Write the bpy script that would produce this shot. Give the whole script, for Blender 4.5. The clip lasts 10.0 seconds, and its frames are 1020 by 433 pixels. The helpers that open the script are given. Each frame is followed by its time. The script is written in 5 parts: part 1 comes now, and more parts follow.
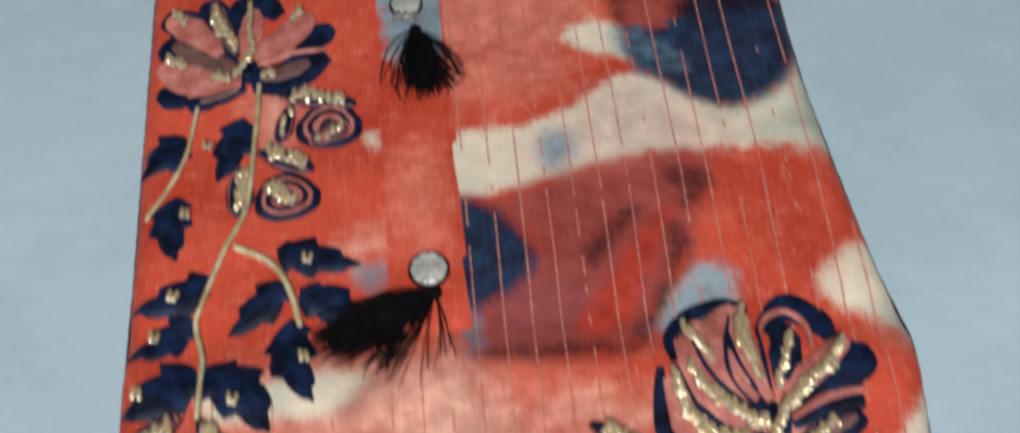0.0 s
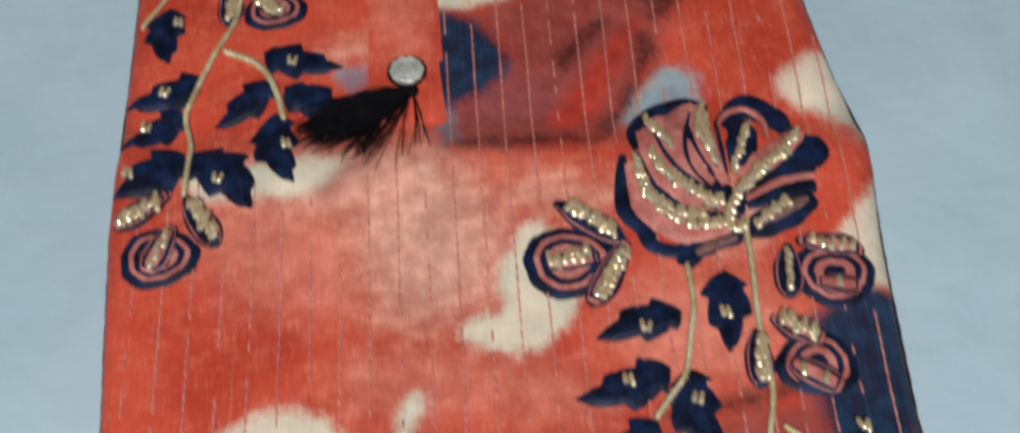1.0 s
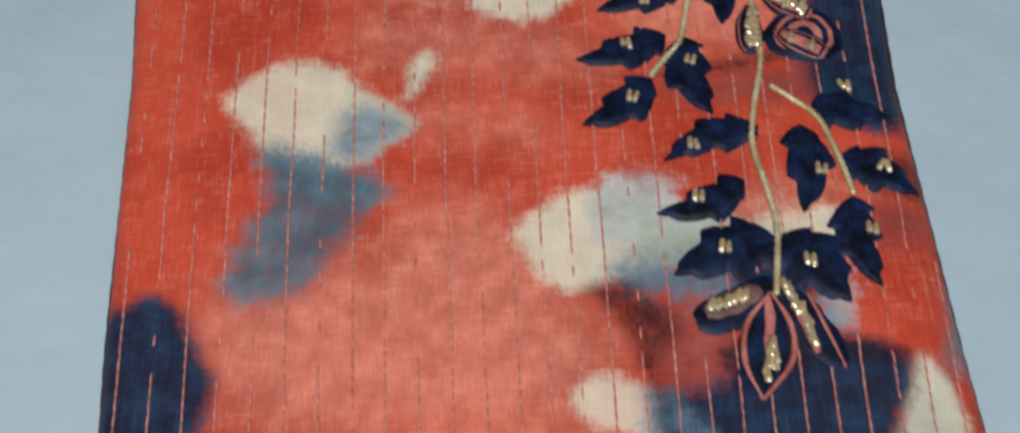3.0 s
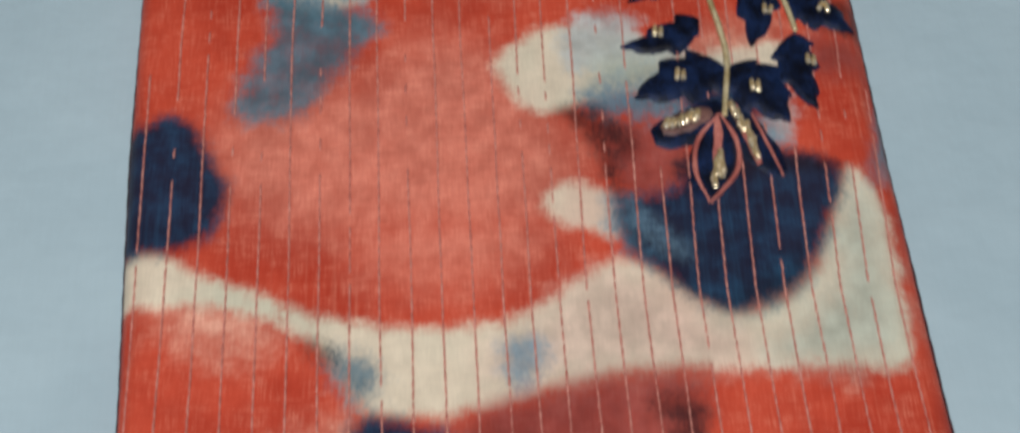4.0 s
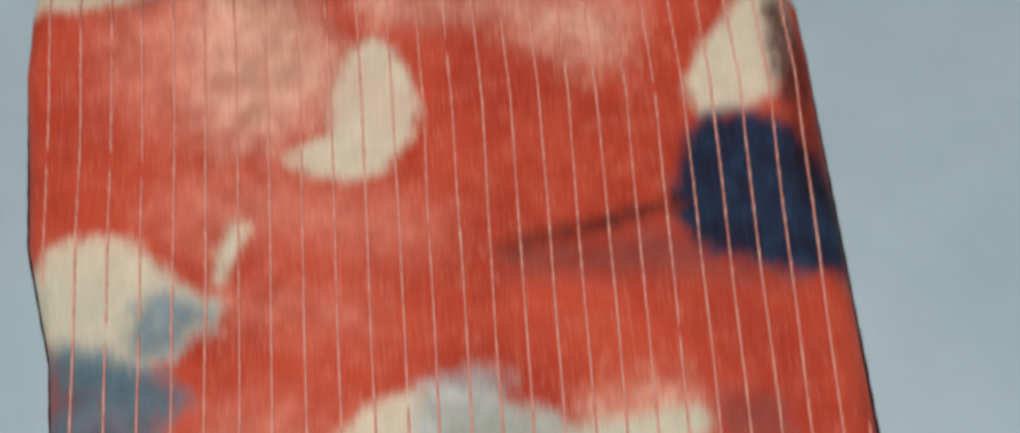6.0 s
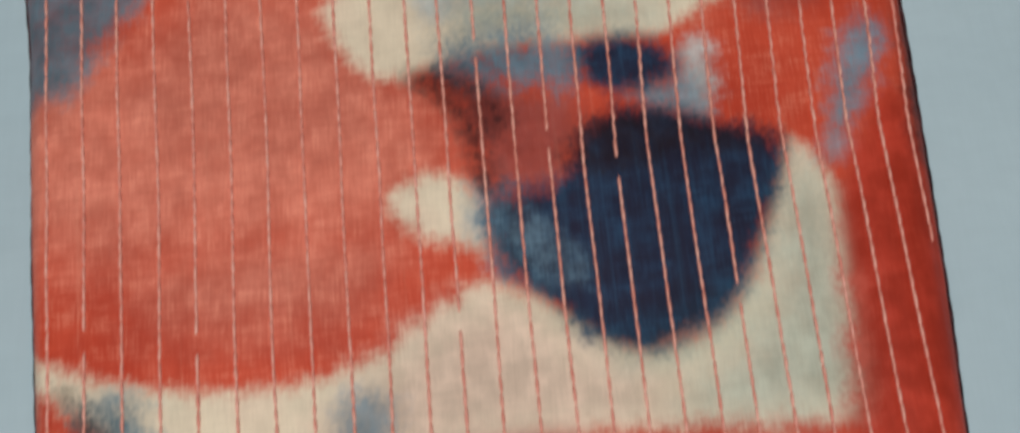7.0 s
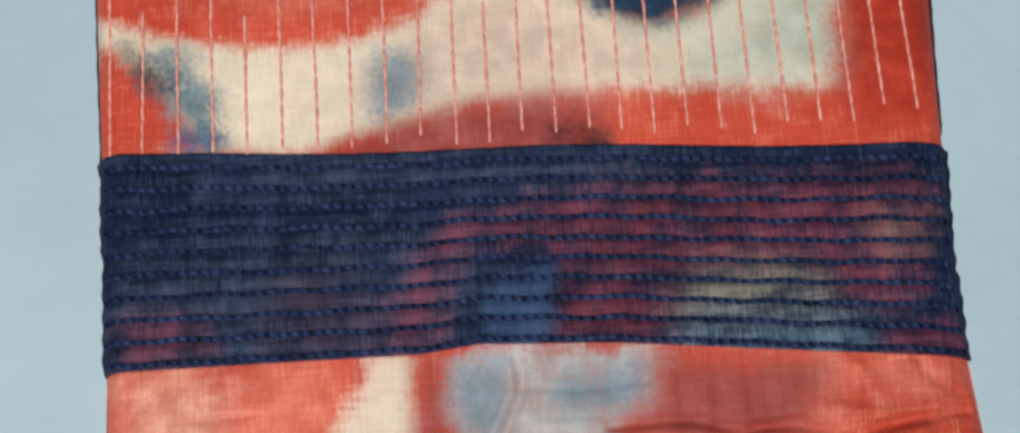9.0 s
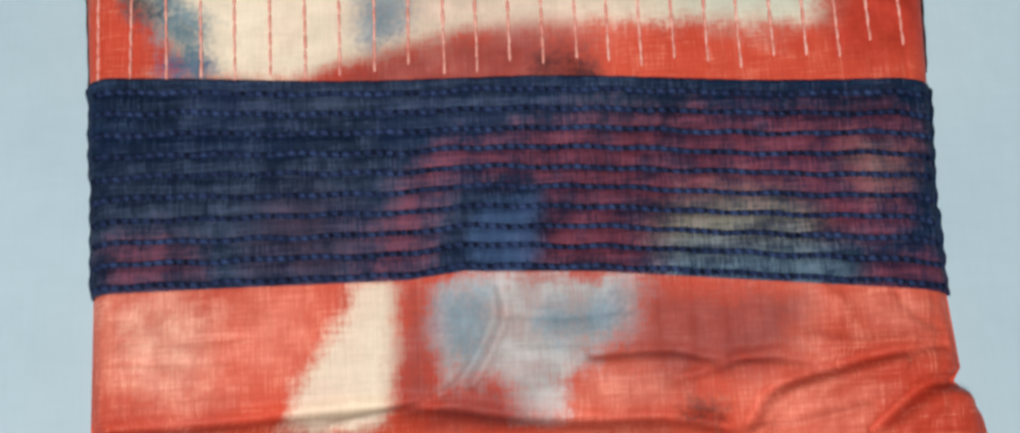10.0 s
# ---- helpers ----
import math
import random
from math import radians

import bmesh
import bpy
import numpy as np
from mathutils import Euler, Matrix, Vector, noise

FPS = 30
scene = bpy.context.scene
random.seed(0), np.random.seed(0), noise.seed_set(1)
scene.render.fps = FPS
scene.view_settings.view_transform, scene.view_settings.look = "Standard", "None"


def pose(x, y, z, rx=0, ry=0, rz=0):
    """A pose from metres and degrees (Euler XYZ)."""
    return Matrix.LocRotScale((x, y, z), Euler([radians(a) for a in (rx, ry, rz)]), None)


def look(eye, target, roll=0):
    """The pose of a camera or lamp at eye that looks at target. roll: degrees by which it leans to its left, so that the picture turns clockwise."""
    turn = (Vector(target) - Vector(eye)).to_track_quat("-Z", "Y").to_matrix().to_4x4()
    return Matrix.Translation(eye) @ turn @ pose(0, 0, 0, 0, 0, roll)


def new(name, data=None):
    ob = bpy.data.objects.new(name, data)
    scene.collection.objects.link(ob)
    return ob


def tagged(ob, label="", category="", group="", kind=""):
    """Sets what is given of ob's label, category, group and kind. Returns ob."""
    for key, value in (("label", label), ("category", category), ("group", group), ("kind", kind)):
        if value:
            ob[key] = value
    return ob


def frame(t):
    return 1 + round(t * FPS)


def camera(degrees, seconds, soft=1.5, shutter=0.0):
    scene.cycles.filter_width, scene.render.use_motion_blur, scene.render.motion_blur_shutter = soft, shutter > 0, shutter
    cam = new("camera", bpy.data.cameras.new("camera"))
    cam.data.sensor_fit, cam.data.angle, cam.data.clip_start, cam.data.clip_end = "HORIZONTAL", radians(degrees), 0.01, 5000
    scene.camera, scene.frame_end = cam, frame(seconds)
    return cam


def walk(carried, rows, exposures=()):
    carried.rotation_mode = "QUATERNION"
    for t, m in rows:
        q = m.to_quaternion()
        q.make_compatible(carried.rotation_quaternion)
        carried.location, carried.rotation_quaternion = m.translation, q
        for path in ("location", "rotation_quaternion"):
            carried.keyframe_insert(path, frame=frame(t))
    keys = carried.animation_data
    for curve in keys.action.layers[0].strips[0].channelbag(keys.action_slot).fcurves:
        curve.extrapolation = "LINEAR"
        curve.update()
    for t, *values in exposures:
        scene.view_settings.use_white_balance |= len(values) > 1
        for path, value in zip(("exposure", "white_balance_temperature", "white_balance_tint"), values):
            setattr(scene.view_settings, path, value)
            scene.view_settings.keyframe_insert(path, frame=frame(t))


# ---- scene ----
# A printed, embroidered tunic laid flat on a pale sheet; the camera slides down along it from the placket to the border.
cam = camera(45.21, 10.0, soft=2.5, shutter=0.7)
PATH = [
    (0, (-0.0146, -0.2905, 0.5117), (0.0038, -0.0266, 0.0874), -1.95),
    (0.5, (-0.0039, -0.3554, 0.4946), (0.0080, -0.0850, 0.0743), -2.41),
    (0.8, (-0.0024, -0.3803, 0.4859), (0.0077, -0.1092, 0.0659), -2.71),
    (1, (-0.0000, -0.3963, 0.4829), (0.0097, -0.1281, 0.0610), -2.88),
    (1.2, (0.0023, -0.4077, 0.4799), (0.0118, -0.1439, 0.0553), -2.81),
    (1.5, (0.0010, -0.4272, 0.4785), (0.0118, -0.1709, 0.0493), -2.96),
    (1.8, (0.0004, -0.4405, 0.4679), (0.0110, -0.1879, 0.0366), -3.10),
    (2, (0.0038, -0.4554, 0.4606), (0.0137, -0.2026, 0.0293), -2.92),
    (2.2, (0.0054, -0.4702, 0.4515), (0.0143, -0.2173, 0.0203), -2.79),
    (2.5, (-0.0051, -0.4917, 0.4497), (-0.0013, -0.2404, 0.0174), -2.36),
    (2.7, (-0.0061, -0.5009, 0.4484), (-0.0031, -0.2531, 0.0142), -2.52),
    (3.8, (-0.0037, -0.5807, 0.4835), (0.0030, -0.3501, 0.0399), -1.15),
    (4, (-0.0059, -0.5984, 0.4848), (0.0021, -0.3729, 0.0387), -1.02),
    (4.2, (-0.0070, -0.6123, 0.4866), (0.0024, -0.3886, 0.0395), -0.90),
    (4.5, (-0.0052, -0.6383, 0.4883), (0.0062, -0.4161, 0.0405), -0.61),
    (5, (-0.0066, -0.7121, 0.4797), (0.0073, -0.4869, 0.0336), 0.09),
    (5.2, (0.0030, -0.7510, 0.4775), (0.0180, -0.5235, 0.0325), 0.73),
    (5.5, (0.0109, -0.8138, 0.4800), (0.0308, -0.5820, 0.0374), 0.64),
    (5.7, (0.0231, -0.8479, 0.4713), (0.0461, -0.6169, 0.0285), 0.59),
    (6.8, (0.0218, -0.9526, 0.3939), (0.0338, -0.7949, -0.0804), -0.91),
    (7, (0.0192, -0.9650, 0.3905), (0.0304, -0.8130, -0.0857), -1.48),
    (7.5, (0.0175, -0.9949, 0.3954), (0.0247, -0.8479, -0.0825), -1.80),
    (8, (0.0087, -1.0283, 0.4054), (0.0131, -0.8841, -0.0734), -2.65),
    (8.5, (0.0126, -1.0436, 0.4079), (0.0150, -0.9045, -0.0723), -2.73),
    (9, (0.0109, -1.0618, 0.4069), (0.0134, -0.9378, -0.0774), -2.80),
    (9.5, (0.0167, -1.0625, 0.4044), (0.0208, -0.9501, -0.0828), -1.63),
    (10, (0.0125, -1.0757, 0.4063), (0.0172, -0.9643, -0.0811), -0.74),
]
walk(cam, [(t, look(eye, target, roll)) for t, eye, target, roll in PATH],
     exposures=[(0, 0.68, 6250, 10), (1.0, 0.53, 6250, 10), (2.5, 0.38, 6250, 10), (4.0, 0.19, 6350, 10), (5.0, 0.17, 6500, 10), (5.5, 0.05, 6620, 10), (7.0, -0.24, 6620, 10), (7.5, -0.21, 6600, 10),
                (8.0, 0.05, 6550, 10), (8.5, 0.11, 6450, 10), (9.5, 0.08, 6400, 10), (10, 0.22, 6450, 10)])

# ---- light: one ceiling lamp in a plain closed room ----
world = bpy.data.worlds.new("world")
scene.world = world
world.use_nodes = True
world.node_tree.nodes["Background"].inputs[0].default_value = (0.8, 0.9, 1.0, 1)
world.node_tree.nodes["Background"].inputs[1].default_value = 0.05
lamp = new("ceiling_lamp_light", bpy.data.lights.new("ceiling_lamp_light", "AREA"))
lamp.data.shape, lamp.data.size, lamp.data.size_y = "RECTANGLE", 0.9, 0.35
lamp.data.energy, lamp.data.color = 42.0, (1.0, 0.97, 0.93)
lamp.matrix_world = look((-0.15, -1.5, 1.9), (-0.02, -0.5, 0))

THICK = 0.014          # the folded tunic's height over the sheet
PERIOD = Vector((-0.0297, -0.4859))   # one repeat of the print


# ---- materials ----
def material(name):
    m = bpy.data.materials.new(name)
    m.use_nodes = True
    nt = m.node_tree
    return m, nt, nt.nodes["Principled BSDF"]


def add(nt, kind, **values):
    n = nt.nodes.new(kind)
    for key, value in values.items():
        if key in n.inputs:
            n.inputs[key].default_value = value
    return n


def coords(nt, scale=(1, 1, 1)):
    tc, mp = add(nt, "ShaderNodeTexCoord"), add(nt, "ShaderNodeMapping")
    mp.inputs["Scale"].default_value = scale
    nt.links.new(tc.outputs["Object"], mp.inputs["Vector"])
    return mp.outputs["Vector"]


def noise_node(nt, vec, scale, detail=3.0, rough=0.55):
    n = add(nt, "ShaderNodeTexNoise", Scale=scale, Detail=detail, Roughness=rough)
    nt.links.new(vec, n.inputs["Vector"])
    return n.outputs["Fac"]


def calc(nt, op, a, b=None, c=None):
    n = add(nt, "ShaderNodeMath")
    n.operation = op
    for i, v in enumerate((a, b, c)):
        if v is None:
            continue
        if isinstance(v, (int, float)):
            n.inputs[i].default_value = v
        else:
            nt.links.new(v, n.inputs[i])
    return n.outputs[0]


def ramp(nt, fac, lo, hi, a=0.0, b=1.0):
    n = add(nt, "ShaderNodeMapRange")
    n.interpolation_type = "SMOOTHSTEP"
    nt.links.new(fac, n.inputs["Value"])
    n.inputs["From Min"].default_value, n.inputs["From Max"].default_value = lo, hi
    n.inputs["To Min"].default_value, n.inputs["To Max"].default_value = a, b
    return n.outputs["Result"]


def mixed(nt, fac, a, b, blend="MIX"):
    n = nt.nodes.new("ShaderNodeMix")
    n.data_type, n.blend_type = "RGBA", blend
    for sock, v in ((n.inputs[0], fac), (n.inputs[6], a), (n.inputs[7], b)):
        if isinstance(v, (int, float)):
            sock.default_value = v
        elif isinstance(v, tuple):
            sock.default_value = (*v, 1)
        else:
            nt.links.new(v, sock)
    return n.outputs[2]


def bumped(nt, bsdf, height, strength, distance):
    n = add(nt, "ShaderNodeBump", Strength=strength, Distance=distance)
    nt.links.new(height, n.inputs["Height"])
    nt.links.new(n.outputs[0], bsdf.inputs["Normal"])


# ink layers in the order they are printed: colour, softness of the edge, wander of the edge (metres), strength
INKS = {
    # bloom: the print's pink wash, with glare on the cloth painted in
    "bloom": ((0.82, 0.33, 0.24), 0.023, 0.007, 0.54),
    "wash": ((0.84, 0.52, 0.39), 0.017, 0.010, 0.68),
    "cream": ((0.75, 0.66, 0.51), 0.0044, 0.0042, 0.97),
    "haze": ((0.47, 0.51, 0.51), 0.006, 0.007, 0.88),
    "blush": ((0.70, 0.51, 0.42), 0.014, 0.008, 0.70),
    "sage": ((0.40, 0.45, 0.38), 0.014, 0.008, 0.80),
    "mist": ((0.19, 0.275, 0.335), 0.007, 0.007, 0.93),
    "faded": ((0.060, 0.085, 0.150), 0.018, 0.012, 0.90),
    "olive": ((0.26, 0.245, 0.19), 0.010, 0.010, 0.95),
    "plum": ((0.085, 0.040, 0.070), 0.010, 0.008, 0.80),
    "maroon": ((0.27, 0.064, 0.058), 0.009, 0.007, 0.80),
    "wine": ((0.20, 0.040, 0.062), 0.009, 0.010, 0.90),
    "ember": ((0.45, 0.040, 0.021), 0.006, 0.006, 0.9),
    "slate": ((0.045, 0.090, 0.200), 0.004, 0.005, 0.9),
    "teal": ((0.085, 0.165, 0.215), 0.007, 0.008, 0.94),
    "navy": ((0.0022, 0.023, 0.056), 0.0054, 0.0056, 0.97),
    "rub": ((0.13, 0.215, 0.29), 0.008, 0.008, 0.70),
    # dark: outlines of the print, and shade painted along the right side fold
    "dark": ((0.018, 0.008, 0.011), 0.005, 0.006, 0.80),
}
BROKEN = {"wash": 0.72, "maroon": 0.85, "dark": 0.6, "mist": 0.85, "haze": 0.85, "teal": 0.85, "rub": 0.5, "olive": 0.6, "faded": 0.45, "bloom": 0.88, "plum": 0.6, "wine": 0.6}


def printed_cloth(name, base, deep, light, weave=1.0, strength=1.0, thin=0.62, rough=0.50, gloss=0.11, patch=1.0, blot=130):
    m, nt, bsdf = material(name)
    obj = coords(nt)
    big, mid, fine = noise_node(nt, obj, 16, 4), noise_node(nt, obj, 90, 4), noise_node(nt, obj, 520, 3)
    warp_yarn = noise_node(nt, coords(nt, (1500, 90, 200)), 1.0, 2, 0.7)
    weft_yarn = noise_node(nt, coords(nt, (70, 1300, 200)), 1.0, 2, 0.7)
    yarn = calc(nt, "ADD", warp_yarn, weft_yarn)
    col = mixed(nt, ramp(nt, big, 0.38, 0.62), deep, base)
    worn = calc(nt, "ADD", calc(nt, "MULTIPLY", mid, 0.30), calc(nt, "MULTIPLY", yarn, 0.475))
    slub = noise_node(nt, coords(nt, (420, 9, 50)), 1.0, 2, 0.6)
    col = mixed(nt, ramp(nt, slub, 0.60, 0.78, 0, 0.30), col, light)
    col = mixed(nt, ramp(nt, worn, thin, thin + 0.18, 0, 0.45), col, light)
    wander = calc(nt, "ADD", calc(nt, "MULTIPLY", calc(nt, "SUBTRACT", mid, 0.5), 2.2),
                  calc(nt, "MULTIPLY", calc(nt, "SUBTRACT", fine, 0.5), 1.3))
    patchy = calc(nt, "ADD", calc(nt, "MULTIPLY", noise_node(nt, obj, blot, 4, 0.65), 0.5), calc(nt, "MULTIPLY", yarn, 0.25))
    thread_gap = calc(nt, "MULTIPLY", calc(nt, "SUBTRACT", yarn, 1.0), 0.0036)
    for layer, (ink_col, soft, stray, most) in INKS.items():
        at = nt.nodes.new("ShaderNodeAttribute")
        at.attribute_name = layer
        sd = calc(nt, "ADD", calc(nt, "MULTIPLY_ADD", wander, stray, at.outputs["Fac"]), thread_gap)
        fac = ramp(nt, sd, -soft, soft, 0, most * strength)
        if layer in BROKEN:      # ink that took unevenly
            fac = calc(nt, "MULTIPLY", fac, ramp(nt, patchy, 0.40, 0.58, BROKEN[layer] * patch, 1.0))
        tone = mixed(nt, ramp(nt, calc(nt, "ADD", calc(nt, "MULTIPLY", mid, 0.6), calc(nt, "MULTIPLY", big, 0.4)), 0.36, 0.66),
                     tuple(c * (0.90 if layer == "cream" else 0.72) for c in ink_col), tuple(min(1, c * (1.06 if layer == "cream" else 1.16) + (0.0 if layer in ("navy", "dark") else 0.006)) for c in ink_col))
        if layer == "navy":      # thin, brushed patches in the dark ink
            tone = mixed(nt, ramp(nt, calc(nt, "ADD", calc(nt, "MULTIPLY", mid, 0.5), calc(nt, "MULTIPLY", yarn, 0.25)), 0.44, 0.66, 0, 0.55), tone, (0.008, 0.072, 0.150))
            tone = mixed(nt, ramp(nt, slub, 0.50, 0.75, 0, 0.28), tone, (0.012, 0.085, 0.170))
        if layer == "cream":     # the unprinted cloth took a little of its neighbours' dyes
            tint = noise_node(nt, coords(nt, (1, 1, 1)), 11, 3)
            tone = mixed(nt, ramp(nt, tint, 0.50, 0.68, 0, 0.75), tone, (0.72, 0.53, 0.42))
            tone = mixed(nt, ramp(nt, tint, 0.48, 0.34, 0, 0.65), tone, (0.56, 0.58, 0.45))
        col = mixed(nt, fac, col, tone)
    grain = mixed(nt, 0.20, col, mixed(nt, ramp(nt, yarn, 0.75, 1.25), (0.62, 0.62, 0.62), (1.25, 1.25, 1.25)), "MULTIPLY")
    nt.links.new(grain, bsdf.inputs["Base Color"])
    bsdf.inputs["Roughness"].default_value = rough
    bsdf.inputs["Specular IOR Level"].default_value = gloss
    relief = calc(nt, "ADD", calc(nt, "MULTIPLY", yarn, 0.5 * weave), calc(nt, "MULTIPLY", mid, 0.5))
    bumped(nt, bsdf, relief, 0.5, 0.0007)
    return m


COTTON = printed_cloth("printed_red_cotton", (0.61, 0.082, 0.043), (0.47, 0.050, 0.026), (0.74, 0.27, 0.18))
BORDER_CLOTH = printed_cloth("navy_border_cloth", (0.0040, 0.016, 0.050), (0.0020, 0.009, 0.028), (0.050, 0.084, 0.158), 2.4, 0.82, 0.60, 0.7, 0.12, 0.40, 75)


def thread(name, col, light, rough, metal=0.0, streak=(900, 900, 900), gloss=0.5):
    m, nt, bsdf = material(name)
    n = noise_node(nt, coords(nt, streak), 1.0, 3, 0.7)
    blotch = noise_node(nt, coords(nt), 110, 3)
    f = calc(nt, "ADD", calc(nt, "MULTIPLY", n, 0.5), calc(nt, "MULTIPLY", blotch, 0.5))
    nt.links.new(mixed(nt, ramp(nt, f, 0.38, 0.66), col, light), bsdf.inputs["Base Color"])
    bsdf.inputs["Roughness"].default_value, bsdf.inputs["Metallic"].default_value = rough, metal
    bsdf.inputs["Specular IOR Level"].default_value = gloss
    bumped(nt, bsdf, n, 0.6, 0.0006)
    return m


NAVY_THREAD = thread("navy_silk_thread", (0.0012, 0.002, 0.007), (0.009, 0.023, 0.078), 0.45, gloss=0.22)
MAUVE_THREAD = thread("mauve_silk_thread", (0.085, 0.040, 0.038), (0.24, 0.115, 0.095), 0.5)
PINK_THREAD = thread("pink_silk_thread", (0.36, 0.09, 0.075), (0.66, 0.26, 0.21), 0.45)
STITCH = thread("coral_stitch_thread", (0.66, 0.22, 0.17), (0.86, 0.46, 0.38), 0.45)
WORN_STITCH = thread("worn_stitch_thread", (0.46, 0.145, 0.115), (0.70, 0.32, 0.26), 0.5)
EDGE_CORD = thread("dark_edge_thread", (0.016, 0.009, 0.012), (0.09, 0.025, 0.028), 0.7, gloss=0.1)
GOLD_CORD = thread("gold_cord", (0.46, 0.35, 0.16), (0.86, 0.76, 0.50), 0.36, 0.3)
GOLD_BEAD = thread("gold_glass_bead", (0.74, 0.52, 0.22), (1.0, 0.95, 0.78), 0.15, 0.60, (300, 300, 300))
SILVER_BEAD = thread("silver_bead", (0.60, 0.58, 0.52), (0.90, 0.88, 0.82), 0.18, 0.85, (300, 300, 300))
BUTTON = thread("pearly_button", (0.40, 0.41, 0.37), (0.66, 0.66, 0.60), 0.22, 0.25, (250, 250, 250))
TASSEL = thread("black_tassel_thread", (0.0015, 0.0015, 0.002), (0.005, 0.004, 0.006), 0.7, gloss=0.1)
CORD = thread("navy_couching_cord", (0.008, 0.017, 0.056), (0.031, 0.056, 0.145), 0.7, 0.0, (60, 200, 100), 0.15)
DARK_CORD = thread("dark_couching_cord", (0.002, 0.004, 0.014), (0.016, 0.027, 0.075), 0.8, gloss=0.1)


def sheet_cloth():
    m, nt, bsdf = material("pale_sheet_cotton")
    obj = coords(nt)
    big, mid = noise_node(nt, obj, 3.0, 4), noise_node(nt, obj, 14, 4)
    yarn = calc(nt, "ADD", noise_node(nt, coords(nt, (900, 60, 100)), 1.0, 2), noise_node(nt, coords(nt, (60, 900, 100)), 1.0, 2))
    col = mixed(nt, ramp(nt, calc(nt, "ADD", calc(nt, "MULTIPLY", big, 0.6), calc(nt, "MULTIPLY", mid, 0.4)), 0.35, 0.65), (0.372, 0.492, 0.556), (0.425, 0.550, 0.615))
    col = mixed(nt, 0.10, col, mixed(nt, ramp(nt, yarn, 0.7, 1.3), (0.85, 0.85, 0.85), (1.12, 1.12, 1.12)), "MULTIPLY")
    nt.links.new(col, bsdf.inputs["Base Color"])
    bsdf.inputs["Roughness"].default_value = 0.8
    bsdf.inputs["Specular IOR Level"].default_value = 0.2
    bumped(nt, bsdf, calc(nt, "ADD", calc(nt, "MULTIPLY", mid, 4.0), calc(nt, "MULTIPLY", yarn, 0.05)), 0.5, 0.0015)
    return m


def plaster(name, col):
    m, nt, bsdf = material(name)
    n = noise_node(nt, coords(nt), 8, 5)
    nt.links.new(mixed(nt, n, tuple(c * 0.9 for c in col), col), bsdf.inputs["Base Color"])
    bsdf.inputs["Roughness"].default_value = 0.85
    return m


SHEET, WALL, FLOOR = sheet_cloth(), plaster("white_wall_paint", (0.28, 0.28, 0.29)), plaster("grey_floor", (0.35, 0.35, 0.36))


# ---- mesh helpers ----
def smooth(me):
    me.polygons.foreach_set("use_smooth", [True] * len(me.polygons))
    return me


def mesh_of(name, verts, faces, *mats):
    me = bpy.data.meshes.new(name)
    me.from_pydata([tuple(map(float, v)) for v in verts], [], faces)
    for m in mats:
        me.materials.append(m)
    return smooth(me)


def part(name, me, parent, label=""):
    ob = new(name, me)
    ob.parent = parent
    return tagged(ob, label) if label else ob


def grid_faces(rows, cols, start=0, closed=False):
    last = cols if closed else cols - 1
    return [(start + i * cols + j, start + i * cols + (j + 1) % cols, start + (i + 1) * cols + (j + 1) % cols, start + (i + 1) * cols + j)
            for i in range(rows - 1) for j in range(last)]


def box(name, lo, hi, mat, kind="structure"):
    bm = bmesh.new()
    bmesh.ops.create_cube(bm, size=1)
    for v in bm.verts:
        v.co = [lo[i] + (v.co[i] + 0.5) * (hi[i] - lo[i]) for i in range(3)]
    me = bpy.data.meshes.new(name)
    bm.to_mesh(me)
    bm.free()
    me.materials.append(mat)
    return tagged(new(name, me), kind=kind)


def curve_through(pts, steps):
    """Catmull-Rom points through pts."""
    p = [np.array(q, float) for q in pts]
    p = [2 * p[0] - p[1], *p, 2 * p[-1] - p[-2]]
    out = []
    for i in range(1, len(p) - 2):
        for s in np.linspace(0, 1, steps, endpoint=False):
            a, b, c, d = p[i - 1:i + 3]
            out.append(0.5 * (2 * b + (c - a) * s + (2 * a - 5 * b + 4 * c - d) * s ** 2 + (3 * b - a - 3 * c + d) * s ** 3))
    return np.array(out + [p[-2]])


# ---- the tunic's outline and relief ----
LEFT_Y = [-1.30, -1.00, -0.92, -0.84, -0.76, -0.71, -0.66, -0.58, -0.545, -0.465, -0.31, -0.177, -0.077, 0.02, 0.30]
LEFT_X = [-0.126, -0.126, -0.129, -0.1325, -0.1345, -0.139, -0.151, -0.157, -0.1545, -0.162, -0.1695, -0.1715, -0.1775, -0.176, -0.175]
RIGHT_Y = [-1.30, -1.10, -1.064, -1.058, -1.050, -1.0455, -1.041, -1.014, -0.98, -0.94, -0.87, -0.79, -0.67, -0.60, -0.575, -0.555, -0.535, -0.49, -0.33, -0.20, -0.11, -0.07, -0.053, -0.016, 0.05, 0.105, 0.30]
RIGHT_X = [0.180, 0.175, 0.1686, 0.1678, 0.1639, 0.1595, 0.1624, 0.161, 0.161, 0.164, 0.169, 0.173, 0.177, 0.179, 0.178, 0.169, 0.178, 0.178, 0.174, 0.173, 0.179, 0.184, 0.185, 0.178, 0.172, 0.168, 0.167]
